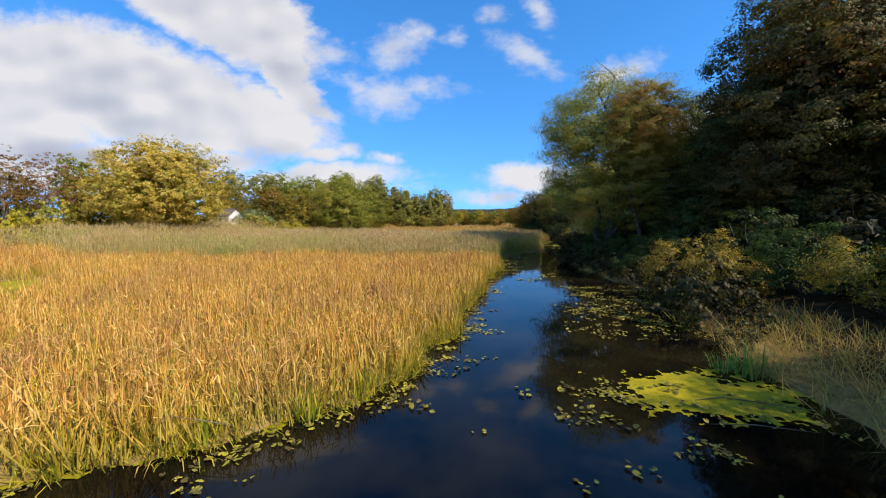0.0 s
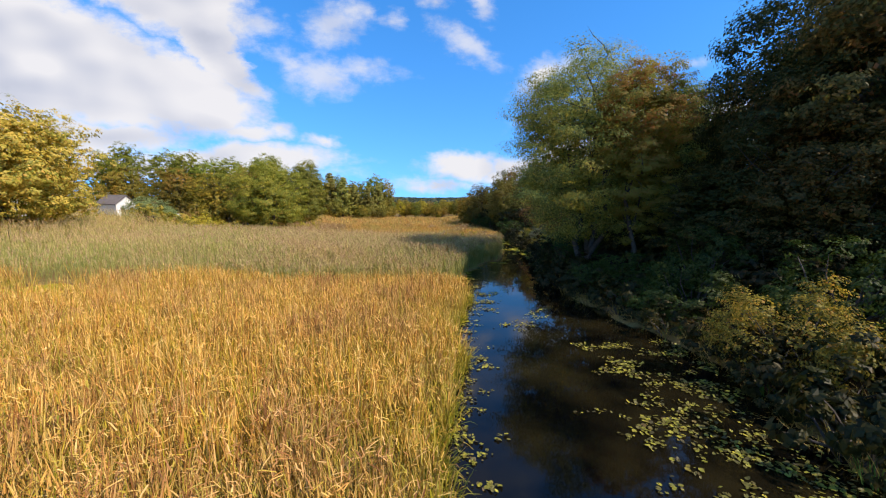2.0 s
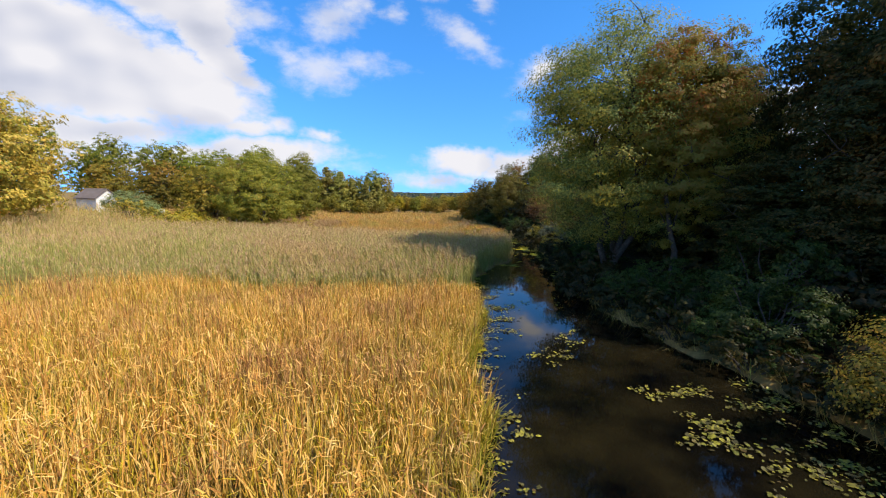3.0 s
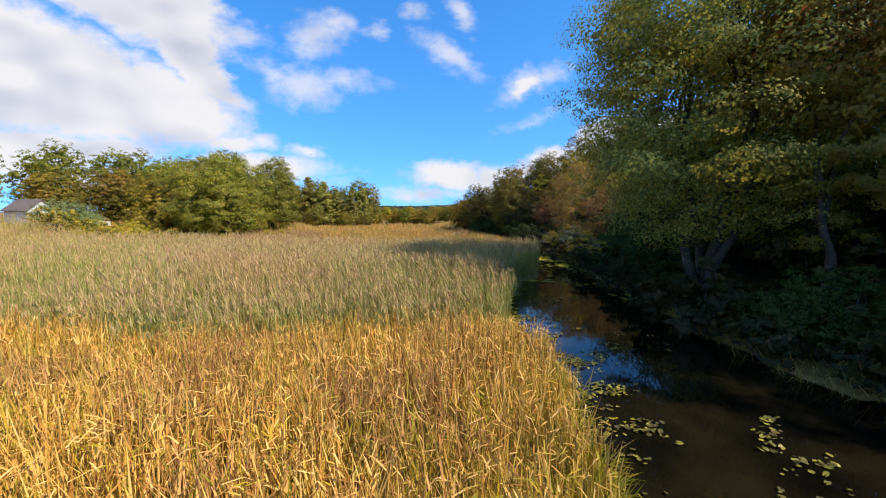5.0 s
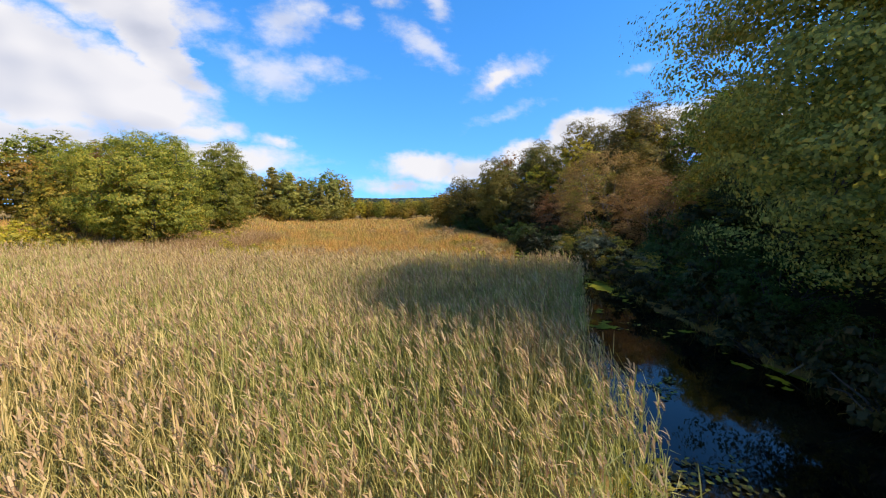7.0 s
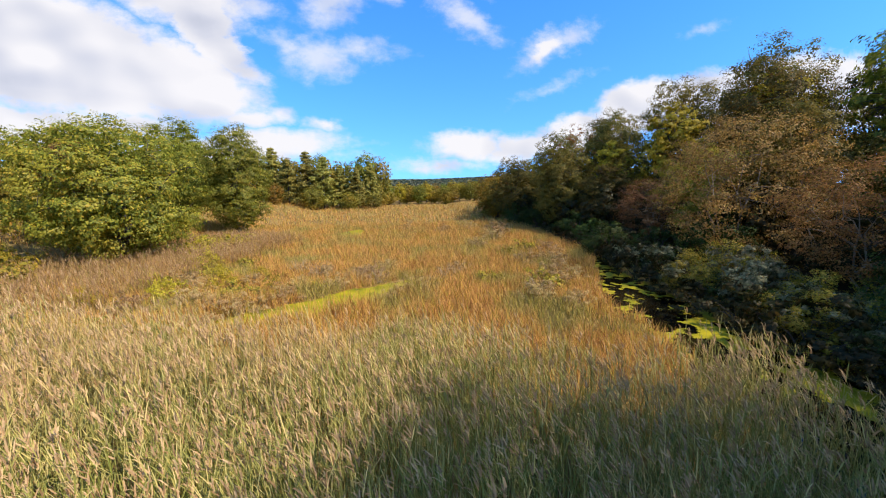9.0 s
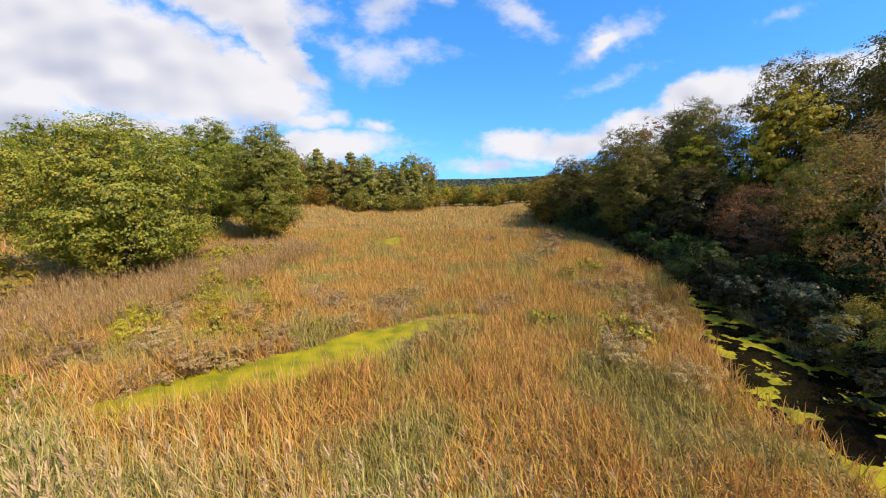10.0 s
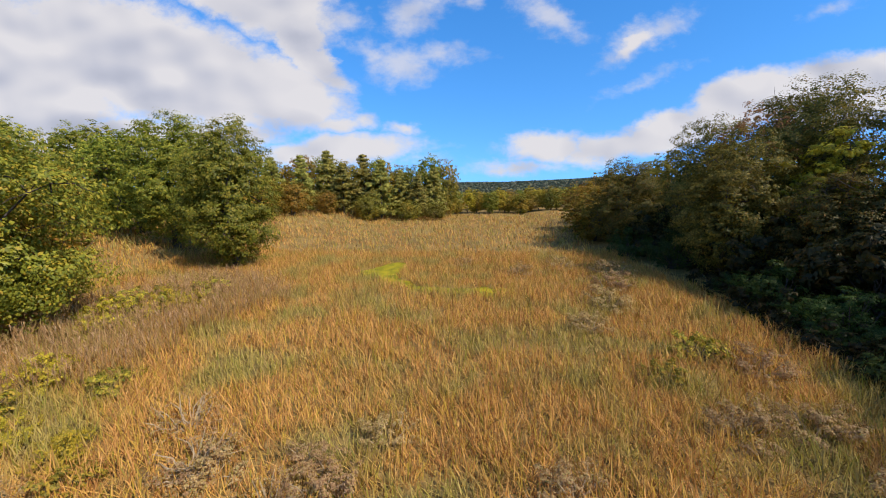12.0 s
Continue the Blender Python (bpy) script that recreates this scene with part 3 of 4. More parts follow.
def broadleaf(seed, height, spread, low, mat, leaf=0.42, clumps=90, per=90, trunk=0.32, bark=None, stems=1, sparse=0.0, top=0.5, puff=0.9, layer=0.66, name="tree"):
    """A broad-crowned tree with its foot at the origin: trunk, limbs with twigs, and a crown of leaf clumps."""
    rng = np.random.default_rng(seed)
    bark = bark or BARK
    root = new(name)
    mid = low + (height - low) * top
    centres, rad, outw = [], [], []
    lobes = rng.uniform(0.84, 1.1, 9)
    shell = int(clumps * 0.72)
    for i in range(clumps):
        if i < shell:
            # evenly over the outside, a little jogged
            h, w = 1 - 2 * (i + 0.5) / shell, i * 2.39996 + rng.uniform(-.25, .25)
            d = np.array([math.sqrt(1 - h * h) * math.cos(w), math.sqrt(1 - h * h) * math.sin(w), h]) + rng.normal(size=3) * 0.08
            d /= np.linalg.norm(d)
            r = rng.uniform(0.74, 0.96)
        else:
            d = rng.normal(size=3)
            d /= np.linalg.norm(d)
            r = rng.uniform(0.3, 0.8)
        az = (math.atan2(d[1], d[0]) / (2 * math.pi) * 9) % 9
        k = lobes[int(az) % 9] * (1 - az % 1) + lobes[(int(az) + 1) % 9] * (az % 1)
        up = (height - mid) if d[2] > 0 else (mid - low)
        flat = math.copysign(abs(d[2]) ** 0.85, d[2])
        s = spread * rng.uniform(0.17, 0.29) * puff
        p = np.array([d[0] * spread * r * k, d[1] * spread * r * k, mid + flat * up * r * rng.uniform(0.92, 1.05)])
        p[2] = min(p[2], height - s * 0.5)
        centres.append(p)
        rad.append(s)
        outw.append(d)
    centres, rad, outw = np.array(centres), np.array(rad), np.array(outw)
    wood = []
    tops = []
    for k in range(stems):
        a = rng.uniform(0, 6.3)
        lean = spread * (0.05 if stems == 1 else 0.35)
        end = np.array([math.cos(a) * lean, math.sin(a) * lean, mid + (height - mid) * 0.36])
        base = np.array([math.cos(a), math.sin(a), 0]) * (0 if stems == 1 else trunk * 0.9)
        P = limb_path(rng, base - [0, 0, 0.4], end, 0, 7)
        R = trunk * np.array([1.35, 1.0, 0.85, 0.7, 0.5, 0.32, 0.12]) * (1 if stems == 1 else 0.75)
        wood.append(tube(P, R, 8))
        tops.append(P)
    V, F = merge(wood)
    part("trunk", V, F, bark, root, "", True)
    pick = rng.choice(len(centres), min(11, len(centres)), replace=False)
    for c in pick:
        P0 = tops[rng.integers(len(tops))]
        j = rng.integers(2, 6)
        P = limb_path(rng, P0[j], centres[c], spread * 0.06)
        r0 = trunk * rng.uniform(0.28, 0.45)
        bits = [tube(P, r0 * np.array([1, 0.8, 0.6, 0.4, 0.15]), 5)]
        for _ in range(5):
            q = P[rng.integers(2, 5)]
            near = np.argsort(np.linalg.norm(centres - q, axis=1))[rng.integers(0, 5)]
            T = limb_path(rng, q, centres[near] + rng.normal(size=3) * rad[near] * 0.6, spread * 0.02, 4)
            bits.append(tube(T, r0 * np.array([0.4, 0.3, 0.2, 0.06]), 4))
        V, F = merge(bits)
        part("limb", V, F, bark, root, "", True)
    counts = np.maximum(3, (per * (1 - sparse) * rng.uniform(0.6, 1.4, len(centres)))).astype(int)
    V, F = leaf_cloud(rng, centres, rad, counts, leaf, layer, outw)
    if not sparse:
        # the leaves within, fewer and broader
        n = clumps // 3
        d = rng.normal(size=(n, 3))
        d /= np.linalg.norm(d, axis=1)[:, None]
        r = rng.uniform(0.35, 0.68, n)[:, None]
        inner = d * r * np.array([spread, spread, 1.0])
        inner[:, 2] = mid + d[:, 2] * r[:, 0] * np.where(d[:, 2] > 0, height - mid, mid - low)
        V2, F2 = leaf_cloud(rng, inner, np.full(n, spread * 0.26), np.full(n, max(30, per * 7 // 10)), min(leaf * 1.4, 0.45), 0.9, d)
        V, F = merge([(V, F), (V2, F2)])
    part("crown", V, F, mat, root)
    return root


def pine(seed, height, spread, mat=None, low=0.12, leaf=0.5, tiers=14, per=70, name="pine_tree"):
    """A pine: straight trunk, whorls of level boughs, needle sprays on them."""
    rng = np.random.default_rng(seed)
    root = new(name)
    P = np.array([(0, 0, -0.4), (0.1, 0, height * 0.35), (0, 0.1, height * 0.7), (0, 0, height * 0.98)])
    bits, cen, rad = [tube(P, [0.3, 0.22, 0.13, 0.03], 7)], [], []
    for i in range(tiers):
        f = (i + rng.uniform(-.2, .2)) / tiers
        z = height * (low + (0.98 - low) * f)
        reach = spread * (1 - f) ** 0.75 * rng.uniform(0.75, 1.1) + 0.25
        for k in range(5):
            a = rng.uniform(0, 6.3)
            r = reach * rng.uniform(0.7, 1.1)
            e = np.array([math.cos(a) * r, math.sin(a) * r, z + r * rng.uniform(0.0, 0.22)])
            bits.append(tube([np.array([0, 0, z]), e * [0.5, 0.5, 1], e], [0.05, 0.04, 0.01], 4))
            for s in (0.45, 0.75, 1.0):
                cen.append(e * [s, s, 1])
                rad.append(0.25 * reach + 0.35)
    V, F = merge(bits)
    part("trunk", V, F, BARK, root)
    V, F = leaf_cloud(rng, np.array(cen), np.array(rad), np.full(len(cen), per // 3), leaf, 0.55)
    part("crown", V, F, mat or NEEDLE, root)
    return root


def bush(seed, height, spread, mat, leaf=0.22, clumps=34, per=70, name="shrub", twig=None):
    """A many-stemmed shrub: stems from the foot and leaf clumps down to the ground."""
    rng = np.random.default_rng(seed)
    root = new(name)
    cen, rad, out = [], [], []
    for _ in range(clumps):
        a, r = rng.uniform(0, 6.3), math.sqrt(rng.random())
        z = height * (0.12 + 0.78 * rng.random() * math.sqrt(max(0.05, 1 - 0.8 * r * r)))
        cen.append((math.cos(a) * spread * r, math.sin(a) * spread * r, z))
        rad.append(spread * rng.uniform(0.17, 0.3))
        out.append((math.cos(a) * r, math.sin(a) * r, 0.4))
    cen, rad, out = np.array(cen), np.array(rad), np.array(out)
    for k in range(5):
        bits = []
        for c in cen[k::10]:
            b = np.array([cen[k][0] * 0.15, cen[k][1] * 0.15, -0.3])
            bits.append(tube(limb_path(rng, b, c, height * 0.08, 4), [0.05, 0.035, 0.025, 0.008], 4))
        V, F = merge(bits)
        part("stem", V, F, twig or BARK, root)
    V, F = leaf_cloud(rng, cen, rad, np.maximum(3, (per * rng.uniform(.6, 1.4, len(cen))).astype(int)), leaf, 0.8, out)
    part("foliage", V, F, mat, root)
    return root


def place(ob, x, y, turn=0.0, scale=1.0, tall=1.0, sink=0.0):
    ob.matrix_basis = Matrix.LocRotScale((x, y, float(ground_height(x, y)) - sink), Euler((0, 0, radians(turn))), (scale, scale, scale * tall))
    return ob


def again(ob, x, y, turn, scale=1.0, tall=1.0, label=""):
    c = copy_thing(ob, Matrix())
    place(c, x, y, turn, scale, tall)
    if label:
        c["label"] = label
    return c


# the right bank
maple = tagged(place(broadleaf(11, 20.8, 9.4, 1.2, LEAF_SILVER, 0.15, 180, 690, 0.34, stems=4, top=0.56, puff=0.92, layer=0.45, name="maple_tree"), 18.8, 46, 20),
               "tall silver-green maple leaning over the dark channel", "tree", "trees on the right bank")
red = tagged(place(broadleaf(12, 17.6, 4.4, 2.0, LEAF_RED, 0.14, 130, 340, 0.2, top=0.6, puff=0.75, layer=0.55, name="maple_tree"), 19.6, 40, 70),
             "slim maple with rusty red turning top", "tree", "trees on the right bank")
vine = tagged(place(broadleaf(13, 24.0, 6.8, 0.6, LEAF_SHADED, 0.22, 190, 270, 0.4, top=0.5, puff=1.0, layer=0.8), 29.5, 36, 0),
              "tall tree hung with vines, leaves darkened for shade", "tree", "trees on the right bank")
VINE = "tall vine-hung tree, shade put into its leaf colour"
# Copies at y below 7 and x below 30 are unseen, added for shade.
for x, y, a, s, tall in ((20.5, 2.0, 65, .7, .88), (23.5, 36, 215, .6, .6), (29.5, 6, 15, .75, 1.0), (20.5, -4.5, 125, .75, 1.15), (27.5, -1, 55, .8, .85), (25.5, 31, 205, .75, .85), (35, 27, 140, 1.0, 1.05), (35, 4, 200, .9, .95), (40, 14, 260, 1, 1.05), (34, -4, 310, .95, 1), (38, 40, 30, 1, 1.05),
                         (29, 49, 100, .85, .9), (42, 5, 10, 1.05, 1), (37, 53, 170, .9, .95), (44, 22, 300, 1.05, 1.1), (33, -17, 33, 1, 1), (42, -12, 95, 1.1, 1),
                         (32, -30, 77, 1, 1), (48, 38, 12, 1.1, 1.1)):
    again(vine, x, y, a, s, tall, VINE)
ochre = tagged(place(broadleaf(27, 21.0, 5.6, 3.0, LEAF_OCHRE, 0.22, 150, 260, 0.36, top=0.6, puff=0.95, layer=0.6), 26.5, 28.5, 40),
               "tall tree with an olive crown turning rusty brown", "tree", "trees on the right bank")
again(ochre, 36, 33, 160, 1.05, 1.05)
oak = tagged(place(broadleaf(14, 17.6, 5.6, 0.6, LEAF_OAK, 0.24, 150, 270, 0.4, top=0.48, puff=1.12, layer=0.85, name="oak_tree"), -21, 118, 0, .93, 1.07), "dense dark green oak at the marsh edge", "tree", "trees on the left shore")
far_oak = tagged(place(broadleaf(24, 18.6, 6.3, 0.4, LEAF_OAK, 0.44, 120, 95, 0.4, top=0.48, puff=1.2, layer=0.9, name="oak_tree"), -38, 140, 0, .85, 1.05), "dark green tree in the woods behind the house", "tree", "trees on the left shore")
far_light = tagged(place(broadleaf(25, 14.3, 8.2, 0.3, LEAF_WOODS, 0.43, 130, 95, 0.3, stems=3, top=0.45, puff=1.1, layer=0.8), -36, 106, 70, .75, 1.1), "olive green tree with a rounded crown", "tree", "trees on the left shore")
bank_oak = tagged(place(broadleaf(26, 18.2, 6.4, 0.4, LEAF_BANK_SHADED, 0.22, 150, 270, 0.35, top=0.48, puff=1.0, layer=0.8, name="oak_tree"), 31, 112, 200, .78, 1.0), "olive oak in the wooded bank above the channel", "tree", "trees on the right bank")
ROW = "olive oak in the wooded bank above the channel"
for x, y, a, s, tall in ((30, 134, 40, .8, .95), (29, 144, 90, .75, .9), (35, 122, 10, .85, 1.1), (40, 113, 150, .9, 1.1), (34, 104, 250, .62, .9),
                         (45, 104, 20, 1.0, 1.2), (34, 152, 70, .8, .9), (40, 140, 310, .9, 1.1), (46, 125, 180, 1, 1.15), (52, 98, 140, 1.1, 1.25), (44, 90, 60, 1, 1.1), (55, 84, 99, 1.1, 1.2),
                         (33, 162, 35, .8, .9), (42, 172, 65, .9, 1)):
    again(bank_oak if y < 135 else far_light, x, y, a, s, tall, ROW)
light = tagged(place(broadleaf(15, 14.8, 8.2, 0.3, LEAF_GREEN, 0.22, 190, 240, 0.3, stems=3, top=0.45, puff=0.75), -24, 94, 0), "broad light green tree with branches down to the reeds", "tree", "trees on the left shore")
yellow = tagged(place(broadleaf(16, 14.0, 4.8, 2.0, LEAF_YELLOW, 0.32, 90, 110, 0.25), 41, 100, 0, 1.0, 1.2), "yellow-green tree in the wooded bank", "tree", "trees on the right bank")
again(yellow, 37.5, 109.5, 120, .8, 1.15)
again(yellow, 47, 92, 40, 1.05, 1.3)
again(light, 37, 88, 60, .75, .95, "green tree with yellowing crown on the bank")
again(light, 34, 64, 200, .8, 1.0, "green tree with yellowing crown on the bank")
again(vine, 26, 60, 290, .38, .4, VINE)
again(far_light, 45, 70, 10, 1.0, 1.2, "green tree with yellowing crown on the bank")
bronze = tagged(place(broadleaf(17, 12.0, 6.4, 1.0, LEAF_BRONZE, 0.15, 120, 290, 0.11, GREY_WOOD, stems=4, sparse=0.3, top=0.5), 30, 79, 0), "wide thinly leaved tree with bronze leaves and pale limbs", "tree", "trees on the right bank")
again(bronze, 29.5, 69, 130, .75, .9)
again(bronze, 33, 92, 210, .7, .9)
again(far_oak, 47, 78, 200, 1.0, 1.15, ROW)
again(far_oak, 44, 60, 100, 1.0, 1.1, ROW)
again(bank_oak, 38, 81, 60, .8, .95, ROW)

# the left shore
gold = tagged(place(broadleaf(18, 16.9, 10.4, 0.8, LEAF_GOLD, 0.31, 190, 220, 0.35, stems=3, top=0.45, puff=0.75, name="maple_tree"), -46, 65, 0), "large golden-green maple beyond the reeds", "tree", "trees on the left shore")
again(oak, -32, 124, 80, .95, 1.05, "dark green oak standing behind the marsh edge")
for x, y, a, s, tall in ((-95, 140, 0, 1.05, 1.15), (-86, 148, 50, .9, 1.0), (-77, 143, 100, .95, 1.05), (-68, 147, 150, .95, 1.0), (-60, 142, 200, .9, 1.02), (-52, 137, 250, .85, .95), (-104, 132, 290, 1.0, 1.1),
                         (-44, 132, 300, .9, .9), (-112, 120, 20, 1, 1.05)):
    again(far_oak, x, y, a, s, tall * 1.12, "dark green tree in the woods behind the house")
for x, y, a, s, tall in ((-44, 118, 130, .7, 1.1), (-70, 130, 10, .8, 1.1), (-30, 103, 190, .6, 1.1), (-56, 126, 220, .8, 1.1), (-84, 122, 260, .9, 1.1), (-66, 84, 300, .8, 1.1)):
    again(far_light, x, y, a, s, tall, "olive green tree with a rounded crown")
snag = tagged(place(broadleaf(19, 14.5, 4.0, 4.0, LEAF_BRONZE, 0.20, 60, 120, 0.18, GREY_WOOD, sparse=0.3), -66, 59, 0), "half bare grey tree with a few bronze leaves", "tree", "trees on the left shore")
again(snag, -61, 61, 90, .95, 1.0)
again(snag, -72, 55, 180, 1.0, 1.0)
again(snag, -29, 97, 210, .9, 1.02)
again(snag, 35, 116, 140, 1.0, 1.16, "dead-topped grey tree above the wooded bank")
again(far_light, -72, 64, 30, .8, 1.1, "olive green tree with a rounded crown")
again(far_light, -62, 70, 200, .7, 1.2, "olive green tree with a rounded crown")
again(far_light, -78, 46, 100, .8, 1.1, "olive green tree with a rounded crown")
fir = tagged(place(pine(21, 20.0, 5.6, None, 0.08, 0.55, 17, 140), -25, 197, 0), "dark green pine at the far end of the marsh", "pine tree", "pines at the far end")
for k, (x, y, s, tall) in enumerate(((-43, 193, .9, 1), (-37, 199, .95, 1.05), (-31, 195, .85, .95), (-19, 194, .95, 1.0), (-14, 199, .8, 1), (-8, 196, .75, .95), (-3.5, 203, .8, 1.05), (-50, 188, .9, .95), (-57, 180, .9, 1.0))):
    again(fir, x, y, 41 * k, s, tall)
for k, (x, y, s, tall) in enumerate(((-46, 172, .7, .8), (-40, 178, .6, .8), (-52, 165, .8, .9), (-22, 188, .5, .8), (-34, 187, .45, .8), (-10, 190, .45, .7), (-2, 193, .4, .7), (-46, 156, .8, .9), (-42, 146, .7, .9))):
    again(far_light, x, y, 53 * k, s * 1.1, tall * 1.25, "green tree at the far end of the marsh")
cedar = tagged(place(pine(22, 12.5, 3.2, NEEDLE, 0.05, 0.45, 16, 60, "cedar_tree"), 2.2, 226, 0), "narrow pointed cedar at the far end of the marsh", "cedar tree")
blue = tagged(place(bush(23, 7.0, 3.8, NEEDLE_BLUE, 0.15, 110, 240, "pine_tree"), -47.4, 97.5, 0, 1.0, .72), "low rounded blue-green pine beside the white house", "pine tree")
again(blue, -43.9, 96.5, 120, .6, .7)
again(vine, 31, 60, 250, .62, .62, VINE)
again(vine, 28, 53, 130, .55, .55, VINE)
for k in range(14):
    again(far_light if k % 4 else far_oak, -62 + k * 4.7, 206 + 7 * (k * 0.37 % 1), 71 * k, .66 + .18 * (k * 0.53 % 1), 1.45 + .3 * (k * 0.29 % 1), "green tree in the woods at the far end")
for k in range(34):
    kind = (far_light, yellow, far_light, far_oak, yellow, far_light, far_light)[k % 7]
    again(kind, 3 + (k % 17) * 3.9 + 2 * (k * 0.61 % 1), (222 if k < 17 else 244) + 9 * (k * 0.37 % 1), 47 * k, .5 + .2 * (k * 0.71 % 1), .8 + .35 * (k * 0.43 % 1), "low olive tree in the thicket beyond the marsh")

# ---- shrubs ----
thicket = tagged(place(bush(37, 6.5, 4.2, UNDER_SHADED, 0.34, 60, 90), 23, 20), "leafy undergrowth beneath the bank trees, darkened for shade", "undergrowth", "undergrowth of the bank wood")
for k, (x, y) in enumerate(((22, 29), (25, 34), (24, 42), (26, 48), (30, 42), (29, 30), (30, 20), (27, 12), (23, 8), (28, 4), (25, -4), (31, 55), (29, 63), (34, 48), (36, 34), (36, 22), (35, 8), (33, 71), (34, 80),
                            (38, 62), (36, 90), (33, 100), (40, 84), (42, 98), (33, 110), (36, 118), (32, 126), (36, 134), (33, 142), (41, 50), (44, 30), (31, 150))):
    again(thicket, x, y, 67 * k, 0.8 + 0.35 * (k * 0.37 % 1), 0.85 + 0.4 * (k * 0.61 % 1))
b1 = tagged(place(bush(31, 4.0, 2.9, SHRUB, 0.11, 50, 300), 14.6, 22.6), "yellow-green leafy shrub overhanging the water", "shrub", "shrubs along the bank")
b2 = tagged(place(bush(32, 3.6, 2.5, SHRUB_SHADED, 0.12, 44, 220), 16.5, 30), "green shrub with the bank shade in its leaf colour", "shrub", "shrubs along the bank")
for x, y, s, tall in ((17.5, 15.5, .9, 1.0), (25.5, 74, 1.0, .9), (24.5, 67, .9, .8), (22.5, 61, .8, .7)):
    again(b1, x, y, x * 37 % 360, s, tall)
for x, y, s, tall in ((18, 19, 1.0, 1.1), (20, 25, 1.2, 1.2), (16.5, 35, .8, .8), (19, 8, 1.2, 1.2), (28, 85, 1.0, 1.0), (28.5, 97, 1.0, 1), (18, -2, 1.3, 1.2), (18, 38, .9, .9), (20, 33, 1.2, 1.2), (22, 16, 1.2, 1.3), (21, 52, 1.0, 1.0), (24, 58, 1.1, 1.1), (26.5, 90, 1.1, 1), (29, 103, 1.1, 1.1), (29.5, 119, 1.2, 1.2), (17.8, 42, .6, .6), (27, 64, 1.2, 1.2), (28, 127, 1.1, 1.2), (30, 80, 1.2, 1.2)):
    again(b2, x, y, x * 53 % 360, s, tall, "green shrub along the wooded bank, darkened for its shade")
for k in range(26):
    y = 27.5 + 3.2 * k
    if not 42 < y < 46:
        again((b1 if 60 < y < 76 else b2, b2, b2)[k % 3], float(xr(y)) + 1.4 + 0.9 * (k * 0.37 % 1), y, 83 * k, .42 + .3 * (k * 0.59 % 1), .8 + .4 * (k * 0.31 % 1), ("yellow-green" if 60 < y < 76 and k % 3 == 0 else "dark green") + " shrub leaning over the waterline")
grey = tagged(place(bush(41, 2.6, 2.0, SHRUB_GREY, 0.15, 40, 110, twig=GREY_WOOD), 23.4, 66.5), "pale grey-green shrub along the sunlit bank", "shrub", "shrubs along the bank")
for x, y, s, tall in ((24.6, 70.5, 1.1, 1.1), (24.2, 75.5, 1.0, .9), (25.8, 73, 1.2, 1.2), (22.6, 62.5, .9, .9), (26, 80.5, 1.0, 1.0), (25.6, 85, .9, .9), (21.4, 57.5, .8, .9)):
    again(grey, x, y, x * 47 % 360, s, tall)
low = tagged(place(bush(39, 2.3, 1.7, UNDER_SHADED, 0.19, 24, 62), 13.6, 20), "bush hanging over the waterline, leaves darkened for its shade", "shrub", "bushes at the waterline")
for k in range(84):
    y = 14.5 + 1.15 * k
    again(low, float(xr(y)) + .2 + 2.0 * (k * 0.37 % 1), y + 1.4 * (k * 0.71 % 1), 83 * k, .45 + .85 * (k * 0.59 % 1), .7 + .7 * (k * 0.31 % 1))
b3 = tagged(place(bush(33, 2.9, 3.4, LEAF_YELLOW, 0.2, 30, 110), -34, 90), "low bright yellow goldenrod thicket", "shrub", "shrubs on the left shore")
again(b3, -30, 89, 100, .9, 1.1)
again(b3, -32.5, 86.5, 200, .9, 1.1)
again(b3, -57, 52, 10, 1.0, 1.6)
again(b3, -61, 47, 70, 1.2, 1.6)
b4 = tagged(place(bush(34, 3.0, 2.6, SHRUB, 0.22, 34, 80), -31, 86), "olive shrub at the foot of the trees", "shrub", "shrubs on the left shore")
for x, y, s, tall in ((-27, 84, 1.0, 1.1), (-35, 84, 1.1, 1.1), (-18, 101, 1.0, .8), (-16.5, 106, .9, .7), (-58, 58, 1.4, 1.7), (-66, 50, 1.4, 1.6), (-54, 54, 1.1, 1.1), (-70, 44, 1.5, 1.6), (-38, 102, 1.3, 1.2), (-42, 88, 1.2, 1.0)):
    again(b4, x, y, x * 61 % 360, s, tall)
b5 = tagged(place(bush(35, 1.55, 1.4, LEAF_FADED, 0.085, 30, 130, twig=DRY_TWIG), 12.6, 75.5), "low brown bush among the marsh grass", "shrub", "bushes in the marsh")
for x, y, s in ((1.4, 84.2, .9), (-4.5, 79, .8), (-0.8, 81.2, .7), (-9, 77, 1.0), (9, 84.5, .8), (17.2, 83, 1.1), (16.4, 88, 1.0), (-2.5, 85, .8), (-12, 82, 1.1), (17.5, 80.5, .9), (12, 116, 1.0), (6, 121, .9)):
    again(b5, x, y, x * 71 % 360, s, 1.0)
rust = tagged(place(bush(38, 1.3, 1.6, LEAF_RED, 0.13, 24, 70, twig=GREY_WOOD), -10.5, 71.5), "low rusty red bush among the reeds", "shrub", "bushes in the marsh")
again(rust, -12.5, 73.5, 90, .8)
again(rust, 21.3, 64.0, 20, .8, 1.2, "rusty brown bush beside the duckweed channel")
again(rust, 20.3, 59.6, 120, .7, 1.2, "rusty brown bush beside the duckweed channel")
again(rust, -26, 82, 40, 1.4)
again(rust, -29, 83.5, 140, 1.4)
